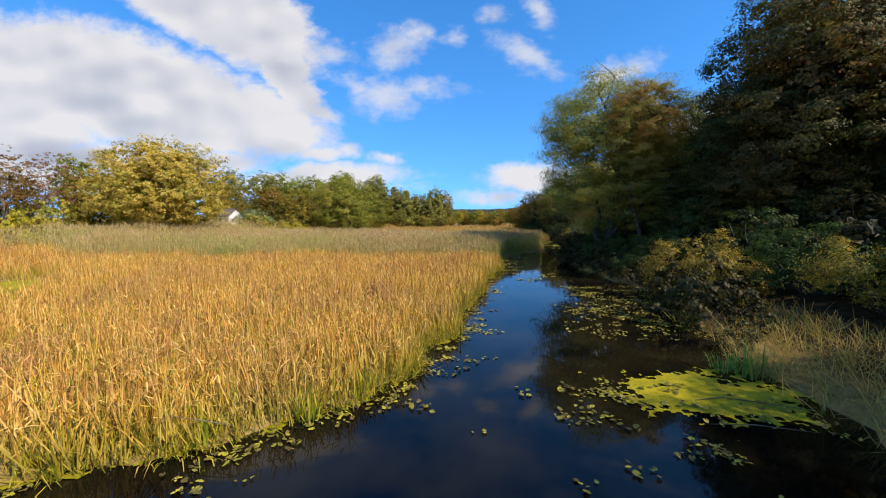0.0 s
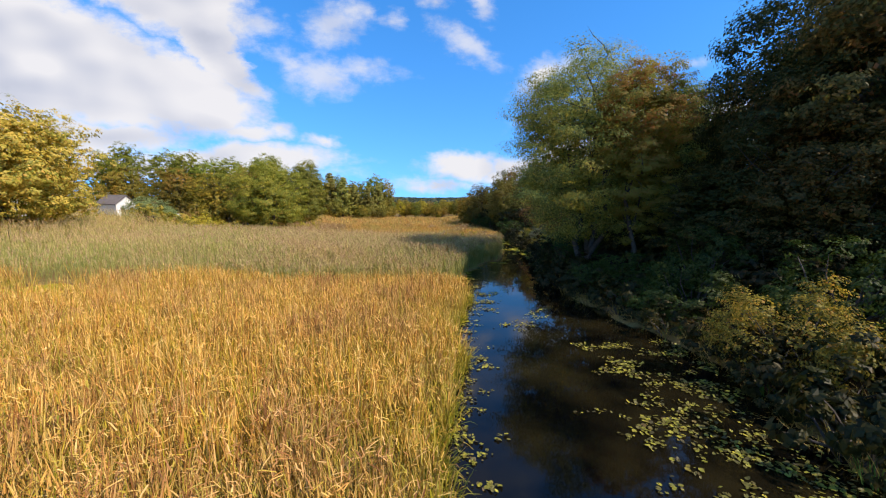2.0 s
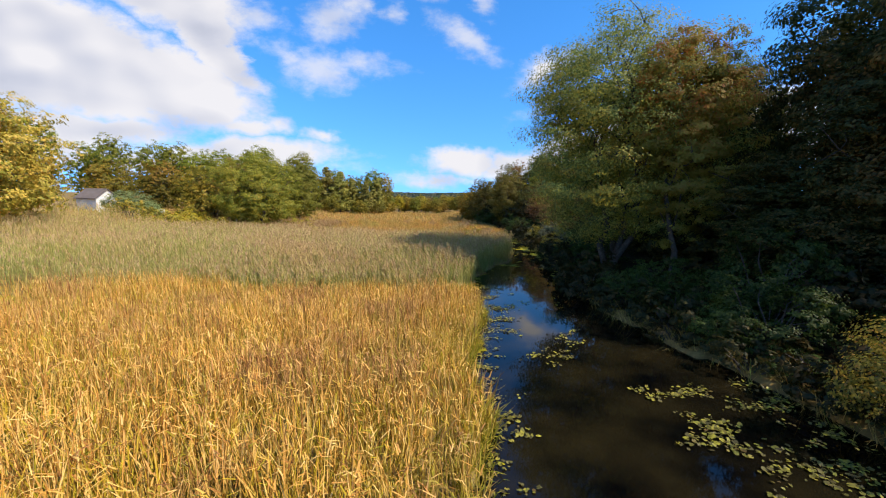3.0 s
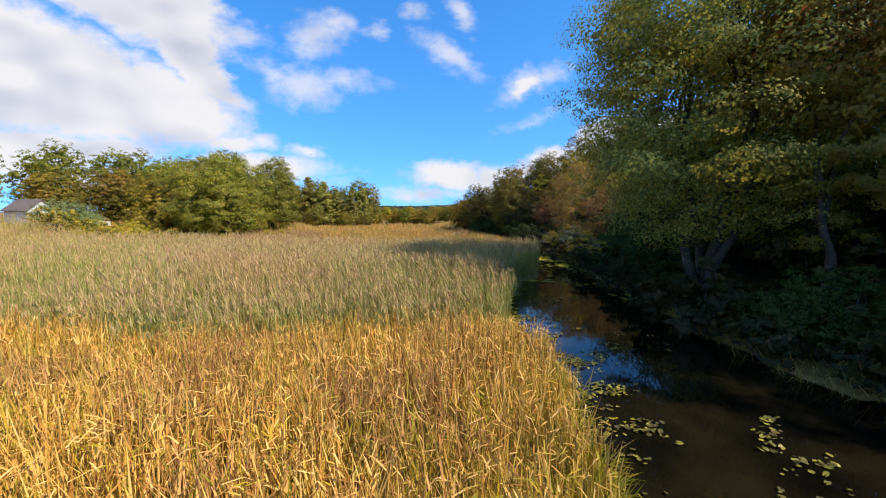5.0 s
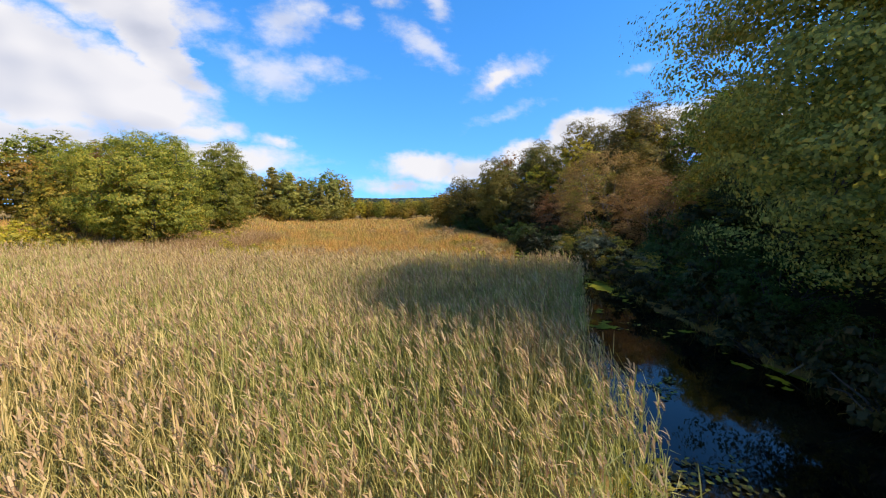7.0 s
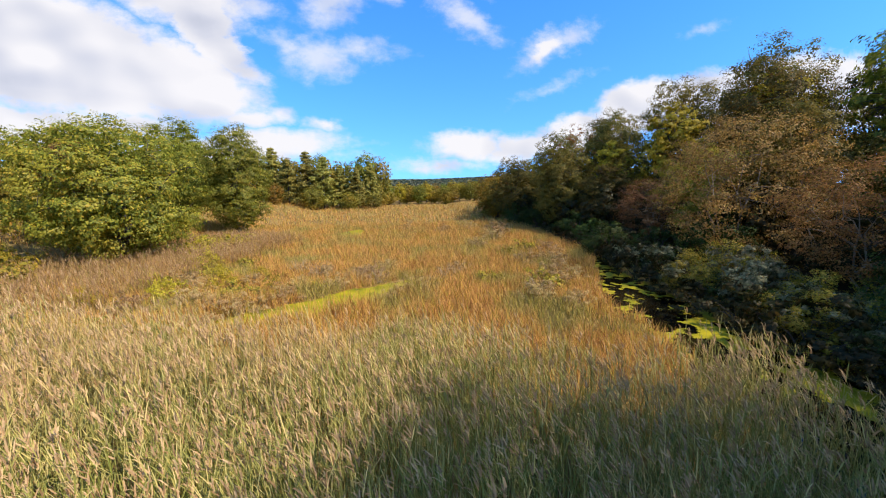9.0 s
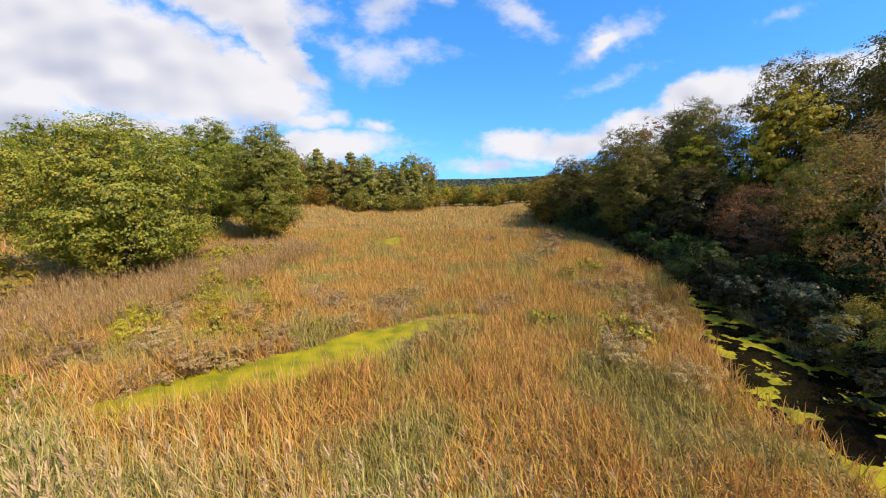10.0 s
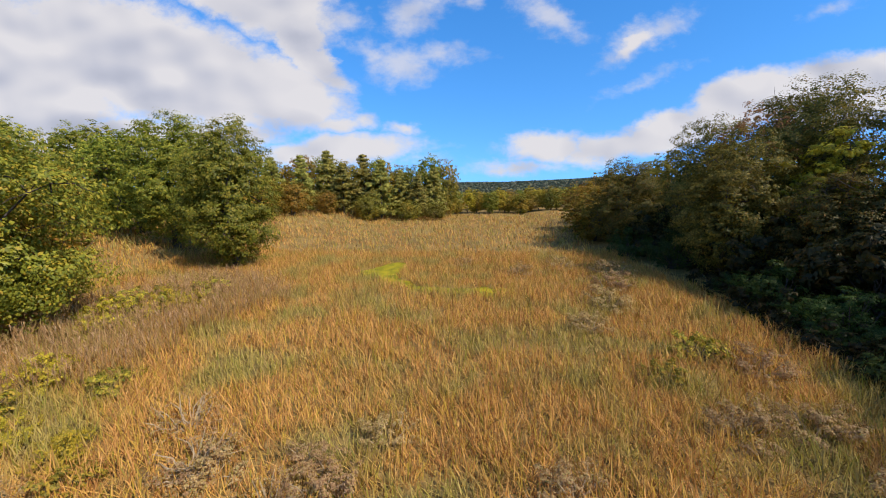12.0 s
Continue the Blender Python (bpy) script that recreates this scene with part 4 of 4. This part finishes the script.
for x, y, s in ((-9.5, 82, .36), (-12, 79.5, .42), (-14.5, 82.5, .38), (-8, 85.5, .3), (-16, 78, .4), (-11, 86, .33), (-14, 90, .5), (-18, 98, .6), (-16, 101.5, .6)):
    again(b3, x, y, x * 59 % 360, s, 1.3, "patch of yellow goldenrod among the marsh grass")
for x, y, s in ((-7, 77.5, .7), (-10.5, 79, .9), (-13, 76.5, 1.0), (-4, 82.5, .6), (-7.5, 82.8, .8), (0.5, 85.5, .7), (3, 87, .8), (14.5, 73.5, .9), (15.3, 79, 1.0), (19, 88, 1.0), (20.5, 93, 1.1), (14, 99, 1.0), (17, 104, 1.3), (19, 109, 1.4), (21, 114, 1.5), (17, 119, 1.2)):
    again(b5, x, y, x * 97 % 360, s, .95)
bare = tagged(place(bush(40, 1.7, 1.4, LEAF_FADED, 0.08, 60, 14, twig=DRY_TWIG), -3.0, 85.2), "bare grey twiggy bush among the marsh grass", "shrub", "bushes in the marsh")
again(bare, 0.2, 83.6, 70, .8)
again(bare, -5.2, 87.5, 150, 1.0)
again(bare, 13.4, 77.2, 200, .9)
again(bare, -8.6, 74.2, 20, .7)
for x, y, k in ((2.0, 82.2, .9), (7.6, 83.0, .8), (-1.2, 80.6, .7), (4.0, 78.6, .6)):
    again(bare, x, y, x * 77 % 360, k)
for x, y, k in ((-5.5, 76.8, .8), (-4.2, 78.4, .9), (-6.8, 75.6, 1.0), (3.2, 77.4, .8), (4.8, 79.2, .9), (6.2, 80.2, .7)):
    again(b5, x, y, x * 43 % 360, k, .9)
b6 = tagged(place(bush(36, 1.6, 1.4, SHRUB, 0.14, 22, 70), -5.6, 79.5), "low green bush among the marsh grass", "shrub", "bushes in the marsh")
for x, y, s in ((-2.2, 80.3, .7), (-8, 80, .9), (10.5, 81, .8), (14, 78.5, 1.1), (-13, 87, 1.0), (-6.5, 84, .7), (15.6, 92, .9), (18.5, 95, 1.1), (-10.5, 90, .9)):
    again(b6, x, y, x * 83 % 360, s, 1.0)

# ---- the house behind the reeds ----


def house():
    root = new("house")
    w, d, e, r = 4.2, 6.5, 3.1, 4.9
    V, F = box(-w / 2, w / 2, 0, d, -0.6, e)
    part("wall", V, F, SIDING, root)
    for y in (0.0, d - 0.12):
        V = np.array([(-w / 2, y, e), (w / 2, y, e), (0, y, r), (-w / 2, y + .12, e), (w / 2, y + .12, e), (0, y + .12, r)])
        part("gable", V, np.array([(0, 1, 2), (5, 4, 3), (0, 3, 4), (0, 4, 1), (1, 4, 5), (1, 5, 2), (2, 5, 3), (2, 3, 0)]), SIDING, root)
    for s in (-1, 1):
        a, b = np.array([s * (w / 2 + .35), 0, e - .3]), np.array([0, 0, r + .03])
        V = np.array([a + [0, -.35, 0], b + [0, -.35, 0], b + [0, d + .35, 0], a + [0, d + .35, 0]])
        V = np.concatenate([V, V + [0, 0, .16]])
        part("roof", V, box(0, 1, 0, 1, 0, 1)[1], SHINGLE, root)
    for x in (-0.9, 1.1):
        V, F = box(x - .45, x + .45, -.05, 0.02, 1.1, 2.3)
        win = part("window", V, F, SIDING, root)
        V, F = box(x - .36, x + .36, -.07, -.052, 1.18, 2.22)
        part("pane", V, F, PANE, win)
    return tagged(root, "small white gabled house with a dark shingle roof", "house")


home = place(house(), -56.0, 105.5, 62, .95)
again(home, -74, 101, 40, 1.2, 1.15, "pale house half hidden behind the golden maple")
V, F = box(-0.9, 0.9, -0.5, 0.5, 0.0, 1.1)
shed = tagged(new("crate", tri_mesh("crate", V, F, SIDING)), "pale box standing on the lawn by the reeds", "box")
shed.location = (-44.6, 101.5, float(ground_height(-44.6, 101.5)))

# ---- the snag poles and fallen branches ----


def pole(name, P, R, label, category, mat=None):
    V, F = tube(P, R, 6)
    return tagged(new(name, tri_mesh(name, V, F, mat or GREY_WOOD, True)), label, category)


pole("dead_trunk", [(-1.2, 222, 0), (-1.1, 222, 6), (-1.0, 222, 12)], [.25, .2, .06], "bare dead trunk at the far end of the marsh", "dead tree")
pole("fallen_branch", [(6.6, 10.2, .03), (7.4, 10.3, .06), (8.3, 10.0, .04), (9.2, 9.6, .05)], [.012, .016, .014, .006], "thin dark branch lying in the duckweed", "branch", BARK)
pole("fallen_branch", [(6.2, 9.0, .02), (7.2, 8.9, .05), (8.4, 8.6, .03)], [.008, .014, .006], "thin dark branch lying in the duckweed", "branch", BARK)
pole("fallen_branch", [(-6.0, 8.3, .55), (-5.2, 8.0, .62), (-4.5, 7.9, .58)], [.010, .011, .006], "pale dead stalk leaning out of the cattails", "branch")
pole("fallen_branch", [(17, 47, 1.2), (16.1, 47.4, .6), (15.4, 47.6, .1)], [.05, .045, .02], "pale dead branch at the foot of the maple", "branch")

# ---- duckweed and pads ----


def right_mat(x, y):
    n = value_noise(x, y, .9, 21) * .25 + value_noise(x, y, .3, 22) * .35 + value_noise(x, y, .12, 28) * .40
    r = np.hypot((x - 7.3) / 2.9, (y - 10.6) / 1.95)
    return (r + (n - .5) * 1.25 < 0.84) & (x < xr(y) + .6)


def upper_mat(x, y):
    n = value_noise(x, y, 1.6, 23) * .5 + value_noise(x, y, .45, 24) * .5
    edge = np.minimum(x - xl(y), xr(y) - x)
    k = np.interp(y, [44, 52, 58, 62, 68, 80, 84, 112], [.24, .36, .40, .44, .50, .50, .44, .52]) + .08 * (xr(y) - x < 2.2) * (y > 55) + .35 * (value_noise(x, y, 5.0, 29) - .5) * (y > 56)
    return (n < k - np.clip(edge - 1.2, 0, 2) * .07) & (edge > -.5)


def shore_mat(x, y):
    n = value_noise(x, y, .5, 25) * .5 + value_noise(x, y, .16, 26) * .5
    e = x - xl(y)
    return (n + e * np.interp(y, [6, 30, 34, 44, 50], [.40, .40, .16, .14, .22]) < .52) & (e > -.6)


mat_from_mask("duckweed_mat", "bright yellow-green duckweed mat beside the bank", 3.5, 11.2, 7.6, 13.5, 0.06, right_mat)
mat_from_mask("duckweed_mat", "green duckweed sheets on the narrow upper channel", 4.5, 28, 44, 112, 0.13, upper_mat)
mat_from_mask("duckweed_mat", "yellow-green duckweed along the cattail edge", -12, 11.5, 6, 50, 0.10, shore_mat)
mat_from_mask("duckweed_mat", "bright yellow duckweed filling the creek and ponds", -34, 13, 16, 125, 0.22, lambda x, y: pools(x, y) > -.55, 0.13)


def pad_field():
    """Floating round leaves with a notch, in drifts."""
    rng = np.random.default_rng(41)
    drifts = [(6.7, 17.7, 1.5, 60), (9.3, 16.8, 1.6, 70), (10.8, 21.8, 1.0, 60), (9.5, 24.2, 1.4, 60), (-.2, 13.1, .7, 60), (1.3, 16.9, .6, 60), (-1.5, 10, .6, 40), (-4.3, 8.3, .5, 26),
              (-4.6, 7.1, .45, 10), (4.5, 10.9, .6, 60), (3.6, 9.4, .6, 40), (4.2, 7.9, .9, 20), (5.2, 7.2, 1.2, 24), (10, 40, 2, 50), (7.5, 42.7, 1.2, 50), (8.2, 19.8, 1.2, 45), (9.9, 18.1, 1.4, 50),
              (6.9, 30.5, .9, 70), (8.8, 32.8, 1.0, 50), (9.3, 25, .8, 50), (11.3, 23.1, .6, 40), (8.4, 21.1, 1.5, 70), (11.8, 54, 2, 60), (6.1, 37.9, .6, 40), (7.8, 43.6, .8, 40), (20, 74, 1.5, 60), (6.0, 10.5, 1.6, 120), (8.0, 9.4, 1.2, 60), (6.0, 36, .5, 90), (6.6, 38.5, .5, 90), (6.8, 41, .5, 80), (7.8, 44, .6, 60), (10.2, 48, .7, 50), (5.3, 34, .4, 60), (1.0, 20.5, .3, 40), (2.3, 26, .35, 40), (3.0, 30, .3, 30), (-2.6, 9.2, .5, 30)]
    for k in range(48):
        # a long drift of small leaves below the bank
        y = 15.0 + 12.5 * rng.random()
        drifts.append((float(xr(y)) - .4 - 4.6 * rng.random() ** 1.3, y, .5, int(rng.integers(10, 34))))
    for y in np.arange(6.6, 34, 1.1):
        # a loose fringe along the cattails
        drifts.append((float(xl(y)) + .5 + .4 * rng.random(), y, .32, int(rng.integers(3, 26))))
    pts = []
    for x, y, s, n in drifts:
        # leaves gather in tufts within a drift
        for _ in range(max(3, n // 5)):
            cx, cy, m = rng.normal(x, s), rng.normal(y, s * .55), rng.integers(3, 13)
            pts.append(np.stack([rng.normal(cx, .16, m), rng.normal(cy, .13, m)], 1))
    P = np.concatenate(pts)
    P = P[wet(P[:, 0], P[:, 1]) > 0.05]
    V, F = [], []
    for x, y in P:
        r, a0 = rng.uniform(.03, .085), rng.uniform(0, 6.3)
        slim = rng.uniform(.55, 1.0)
        ca, sa = math.cos(a0), math.sin(a0)
        b = len(V)
        tilt = rng.normal(0, .22, 2)
        z = 0.024 + rng.uniform(0, .03)
        V.append((x, y, z))
        for k in range(8):
            a = 0.3 + k / 7 * (2 * math.pi - 0.6)
            q = r * rng.uniform(.78, 1.15)
            p, w = math.cos(a) * q, math.sin(a) * q * slim
            dx, dy = p * ca - w * sa, p * sa + w * ca
            V.append((x + dx, y + dy, max(.018, z + dx * tilt[0] + dy * tilt[1] + .01 * (k % 2))))
        F += [(b, b + 1 + k, b + 2 + k) for k in range(7)]
    stuff("water_lily_pads", V, F, PAD, "yellow-green lily pads floating in drifts", "lily pads")


pad_field()

# ---- cattails, reeds and grasses ----


def scatter(n, x0, x1, y0, y1, seed):
    rng = np.random.default_rng(seed)
    return rng.uniform(x0, x1, n), rng.uniform(y0, y1, n), rng


def reed_front(x):
    """Where the common reed takes over from the cattails."""
    return 41.6 + 5.2 * (value_noise(x, x * 0, 4.2, 31) - .5) + np.clip(-x - 6, 0, 10) * .25 * (value_noise(x, x * 0, 7, 33)) + np.clip(-x - 25, 0, 30) * -.15


def reed_back(x):
    return 64.5 + 4 * (value_noise(x, x * 0, 5.0, 32) - .5) + np.clip(x - 4, 0, 12) * -.3 + np.clip(-x + 1, 0, 8) * .55 + np.clip(-x - 7, 0, 40) * .4


def cattails():
    x, y, rng = scatter(212000, -62, 8, -12, 47, 51)
    n = len(x)
    thin = value_noise(x, y, 1.2, 55)
    dense = np.interp(x, [-60, -30, -12, -6, 8], [.25, .4, .75, 1.0, 1.0])
    keep = (wet(x, y) < rng.normal(.1, .12, n)) & (x < xl(y) + .3) & (pools(x, y) < -.3) & (y < reed_front(x) + rng.normal(0, .5, n)) & (rng.random(n) < (.5 + .6 * thin) * dense)
    x, y = x[keep], y[keep]
    n = len(x)
    edge = np.clip((xl(y) - x) / 2.0, 0, 1)
    h = 1.1 + .5 * edge + .5 * (value_noise(x, y, 2.6, 57) - .5) + .5 * (value_noise(x, y, .55, 58) - .5)
    P = np.stack([x, y, np.maximum(ground_height(x, y), -.1)], 1)
    out = []
    for k in range(3):
        p = P + np.concatenate([rng.normal(0, .06, (n, 2)), np.zeros((n, 1))], 1)
        out.append(blades(p, rng.normal(2.6, 1.7, n), np.radians(rng.normal(75, 12, n)), h * rng.uniform(.65, 1.2, n), rng.uniform(.016, .04, n), rng.random(n) ** 2 * .75, rng.uniform(0, 6.3, n)))
    # bent and broken leaves across the tops
    m = rng.random(n) < .9
    q = m.sum()
    p = P[m].copy()
    p[:, :2] += rng.normal(0, .07, (q, 2))
    p[:, 2] += h[m] * rng.uniform(.45, .95, q)
    out.append(blades(p, rng.normal(2.6, 1.5, q), np.radians(rng.normal(25, 28, q)), rng.uniform(.2, .5, q), rng.uniform(.018, .036, q), rng.uniform(.2, .9, q)))
    V, F = merge(out)
    stuff("cattail_stand", V, F, CATTAIL, "dense golden-brown cattail stand, green at the foot", "cattails")


def reed_bed(x, y, h, rng, mat, plumes, label):
    n = len(x)
    P = np.stack([x, y, ground_height(x, y)], 1)
    az = rng.uniform(0, 6.3, n)
    el = np.radians(rng.normal(84, 4, n))
    out = [blades(P, az, el, h, np.full(n, .02), np.zeros(n), rng.uniform(0, 6.3, n))]
    D = np.stack([np.cos(az) * np.cos(el), np.sin(az) * np.cos(el), np.sin(el)], 1)
    for k in range(6):
        s = rng.uniform(.35, .97, n)
        p = P + D * (h * s)[:, None]
        # the leaves blow towards one side
        a = rng.normal(2.6, 1.2, n)
        out.append(blades(p, a, np.radians(rng.normal(64, 13, n)), rng.uniform(.35, .8, n), rng.uniform(.013, .026, n), rng.uniform(.05, .5, n)))
    V, F = merge(out)
    stuff("common_reed_bed", V, F, mat, label, "reeds")
    m = rng.random(n) < plumes
    T = (P + D * h[:, None])[m]
    q = len(T)
    out = []
    for k in range(4):
        out.append(blades(T - [0, 0, .06 * k], rng.normal(2.7, .6, q), np.radians(rng.normal(62, 14, q)), rng.uniform(.2, .36, q), rng.uniform(.022, .042, q), rng.uniform(.2, .6, q), rng.uniform(0, 6.3, q)))
    V, F = merge(out)
    stuff("reed_plumes", V, F, PLUME, "drooping pinkish-tan seed plumes on the reeds", "reeds")


def reeds():
    X, Y = [], []
    for n, x0, x1, y0, y1, seed in ((25000, -14, 16, 38, 70, 61), (15000, -50, -14, 36, 88, 62)):
        x, y, rng = scatter(n, x0, x1, y0, y1, seed)
        keep = (x < xl(y) - .1) & (pools(x, y) < -.3) & (y > reed_front(x) + rng.normal(0, .6, n)) & (y < reed_back(x) + rng.normal(0, 1.2, n))
        X.append(x[keep]), Y.append(y[keep])
    x, y = np.concatenate(X), np.concatenate(Y)
    rng = np.random.default_rng(63)
    h = 2.55 + .5 * (value_noise(x, y, 4, 64) - .5) + rng.normal(0, .18, len(x))
    h *= np.clip(.58 + .42 * (y - reed_front(x)) / 6.0, .55, 1.0)
    reed_bed(x, y, h, rng, REED, .7, "tall grey-green common reeds bending in the wind")
    # a second, lower bed along the left shore
    n = 9000
    x, y, rng = scatter(n, -29, -7, 75, 112, 66)
    keep = (x < np.interp(y, [75, 80, 90, 105, 112], [-15, -13, -11, -9, -14]) + 4 * (value_noise(x, y, 4, 65) - .5)) & (rng.random(n) < .9) & (x > -29 + np.clip(y - 88, 0, 30) * .35)
    x, y = x[keep], y[keep]
    reed_bed(x, y, rng.normal(1.55, .2, len(x)), rng, REED_BROWN, .25, "faded brown reeds below the shore trees")


def edge_grass():
    """Yellow-green blades that hang from the cattail edge into the water."""
    x, y, rng = scatter(170000, -19, 8, 3, 44, 85)
    w = wet(x, y)
    keep = (w > -.9) & (w < .25) & (x < xl(y) + .5) & (rng.random(len(x)) < value_noise(x, y, 1.1, 86) * 1.2)
    x, y = x[keep], y[keep]
    q = len(x)
    out = []
    for k in range(2):
        P = np.stack([x + rng.normal(0, .06, q), y + rng.normal(0, .06, q), np.full(q, -.02)], 1)
        out.append(blades(P, rng.normal(-.6, 1.1, q), np.radians(rng.normal(58, 16, q)), rng.uniform(.4, 1.05, q), rng.uniform(.018, .036, q), rng.random(q) * .95))
    V, F = merge(out)
    stuff("waterside_grass", V, F, EDGE, "yellow-green blades hanging over the water's edge", "grass")


def meadow():
    out = []
    for n, x0, x1, y0, y1, seed, wide, k in ((86000, -22, 26, 58, 92, 71, .85, 2), (66000, -28, 28, 92, 130, 72, 1.05, 2), (26000, -60, 40, 130, 215, 73, 3.0, 1), (14000, -60, -22, 70, 130, 74, 2.2, 1)):
        x, y, rng = scatter(n, x0, x1, y0, y1, seed)
        thin = value_noise(x, y, 1.6, 75)
        keep = ((x < xl(y) - .05) | (y > 111)) & (x < np.interp(y, [58, 112, 140, 215], [40, 27, 27, 40])) & (pools(x, y) < -.3) & (y > reed_back(x) - 1 + rng.normal(0, 1.0, n)) & (rng.random(n) < .5 + .7 * thin)
        x, y = x[keep], y[keep]
        h = 1.05 + .5 * (value_noise(x, y, 7, 76) - .4) + .6 * (value_noise(x, y, 1.5, 77) - .5)
        h *= 1 + .55 * np.clip(value_noise(x, y, 3.2, 78) - .55, 0, 1) * 2 * (y > 100)
        h *= np.where((pools(x, y, 0) > -2.5) & (y < 80), 1.45, 1.0)
        for j in range(k):
            q = len(x)
            P = np.stack([x + rng.normal(0, .08, q), y + rng.normal(0, .08, q), ground_height(x, y)], 1)
            out.append(blades(P, rng.normal(2.4, 1.6, q), np.radians(rng.normal(63, 16, q)), h * rng.uniform(.6, 1.2, q), rng.uniform(.022, .05, q) * wide, rng.random(q) ** 1.5 * .9, rng.uniform(0, 6.3, q)))
    V, F = merge(out)
    stuff("marsh_grass", V, F, MEADOW, "brown and straw-coloured marsh grass in drifts", "grass")


def bank_grass():
    x, y, rng = scatter(40000, 8, 34, 4, 112, 81)
    d = x - xr(y)
    keep = (d > -.3) & (d < 1.2 + 4.0 * value_noise(x, y, 5, 82) * (y < 24) + 1.6 * value_noise(x, y, 4, 83)) & (rng.random(len(x)) < np.where(y < 20, 1.0, .55))
    x, y = x[keep], y[keep]
    out = []
    for j in range(4):
        q = len(x)
        P = np.stack([x + rng.normal(0, .1, q), y + rng.normal(0, .1, q), ground_height(x, y)], 1)
        P[:, 2] = np.maximum(P[:, 2], -.05)
        out.append(blades(P, rng.normal(3.1, 1.3, q), np.radians(rng.normal(58, 16, q)), rng.uniform(.6, 1.4, q), rng.uniform(.010, .024, q), rng.random(q) * 1.1, rng.uniform(0, 6.3, q)))
    V, F = merge(out)
    stuff("bank_sedge", V, F, SEDGE, "drooping tan sedge along the shaded bank", "sedge")


def blade_clump(seed, x, y, h, n, mat, label, category, group=""):
    rng = np.random.default_rng(seed)
    a = rng.uniform(0, 6.3, n)
    r = np.sqrt(rng.random(n)) * .35
    P = np.stack([np.cos(a) * r, np.sin(a) * r, np.full(n, -.15)], 1)
    V, F = blades(P, a, np.radians(rng.normal(74, 9, n)), h * rng.uniform(.6, 1.15, n), rng.uniform(.025, .05, n), rng.random(n) * .5)
    ob = new("iris_clump", tri_mesh("iris_clump", V, F, mat))
    ob.location = (x, y, max(0.0, float(ground_height(x, y))))
    return tagged(ob, label, category, group, "stuff")


cattails()
reeds()
edge_grass()
meadow()
bank_grass()
for k, (x, y, h) in enumerate(((9.2, 12.0, 1.35), (9.5, 11.7, 1.2), (8.9, 12.3, .9), (11.0, 17.5, 1.0), (12.9, 22.0, .9))):
    blade_clump(90 + k, x, y, h, 38, GREENBLADE, "upright clump of fresh green blades at the waterline", "waterside plant", "green clumps at the waterline")

for k, (x, y, h) in enumerate(((-5.3, 8.2, 1.0), (-7.4, 7.3, 1.1), (-9.0, 6.8, .9), (-3.4, 9.3, .9), (-2.3, 10.7, .8), (-1.2, 13.2, .8), (-6.4, 8.1, 1.2), (0.2, 17.4, .8))):
    blade_clump(120 + k, x, y, h, 60, EDGE, "yellow-green tuft of blades at the cattail edge", "waterside plant", "tufts along the cattails")

# ---- the far ridge ----


def ridge():
    """A low wooded ridge beyond the marsh: a rounded body whose skin is tree crowns."""
    rng = np.random.default_rng(95)
    n = 50000
    x = rng.uniform(-420, 620, n)
    y = rng.uniform(620, 1060, n)
    top = 11 + 9 * value_noise(x, y * 0, 120, 96) + 17 * np.clip((x + 40) / 320, 0, 1)
    z = top * np.clip((y - 600) / 330, 0, 1) ** 1.3
    s = rng.uniform(2.5, 5.5, n)
    P = np.stack([x, y, z], 1)
    a = rng.uniform(0, 6.3, n)
    d1 = np.stack([np.cos(a), np.sin(a), rng.normal(0, .35, n)], 1) * s[:, None]
    d2 = np.stack([-np.sin(a) * .5, np.cos(a) * .5, np.full(n, .9)], 1) * (s * .7)[:, None]
    V = np.stack([P - d1, P - d2, P + d1, P + d2], 1).reshape(-1, 3)
    q = np.arange(n)[:, None] * 4
    F = np.concatenate([q + [0, 1, 2], q + [0, 2, 3]])
    stuff("far_woods", V, F, FAR_WOOD_HAZE, "low wooded ridge far beyond the marsh", "woods")


ridge()
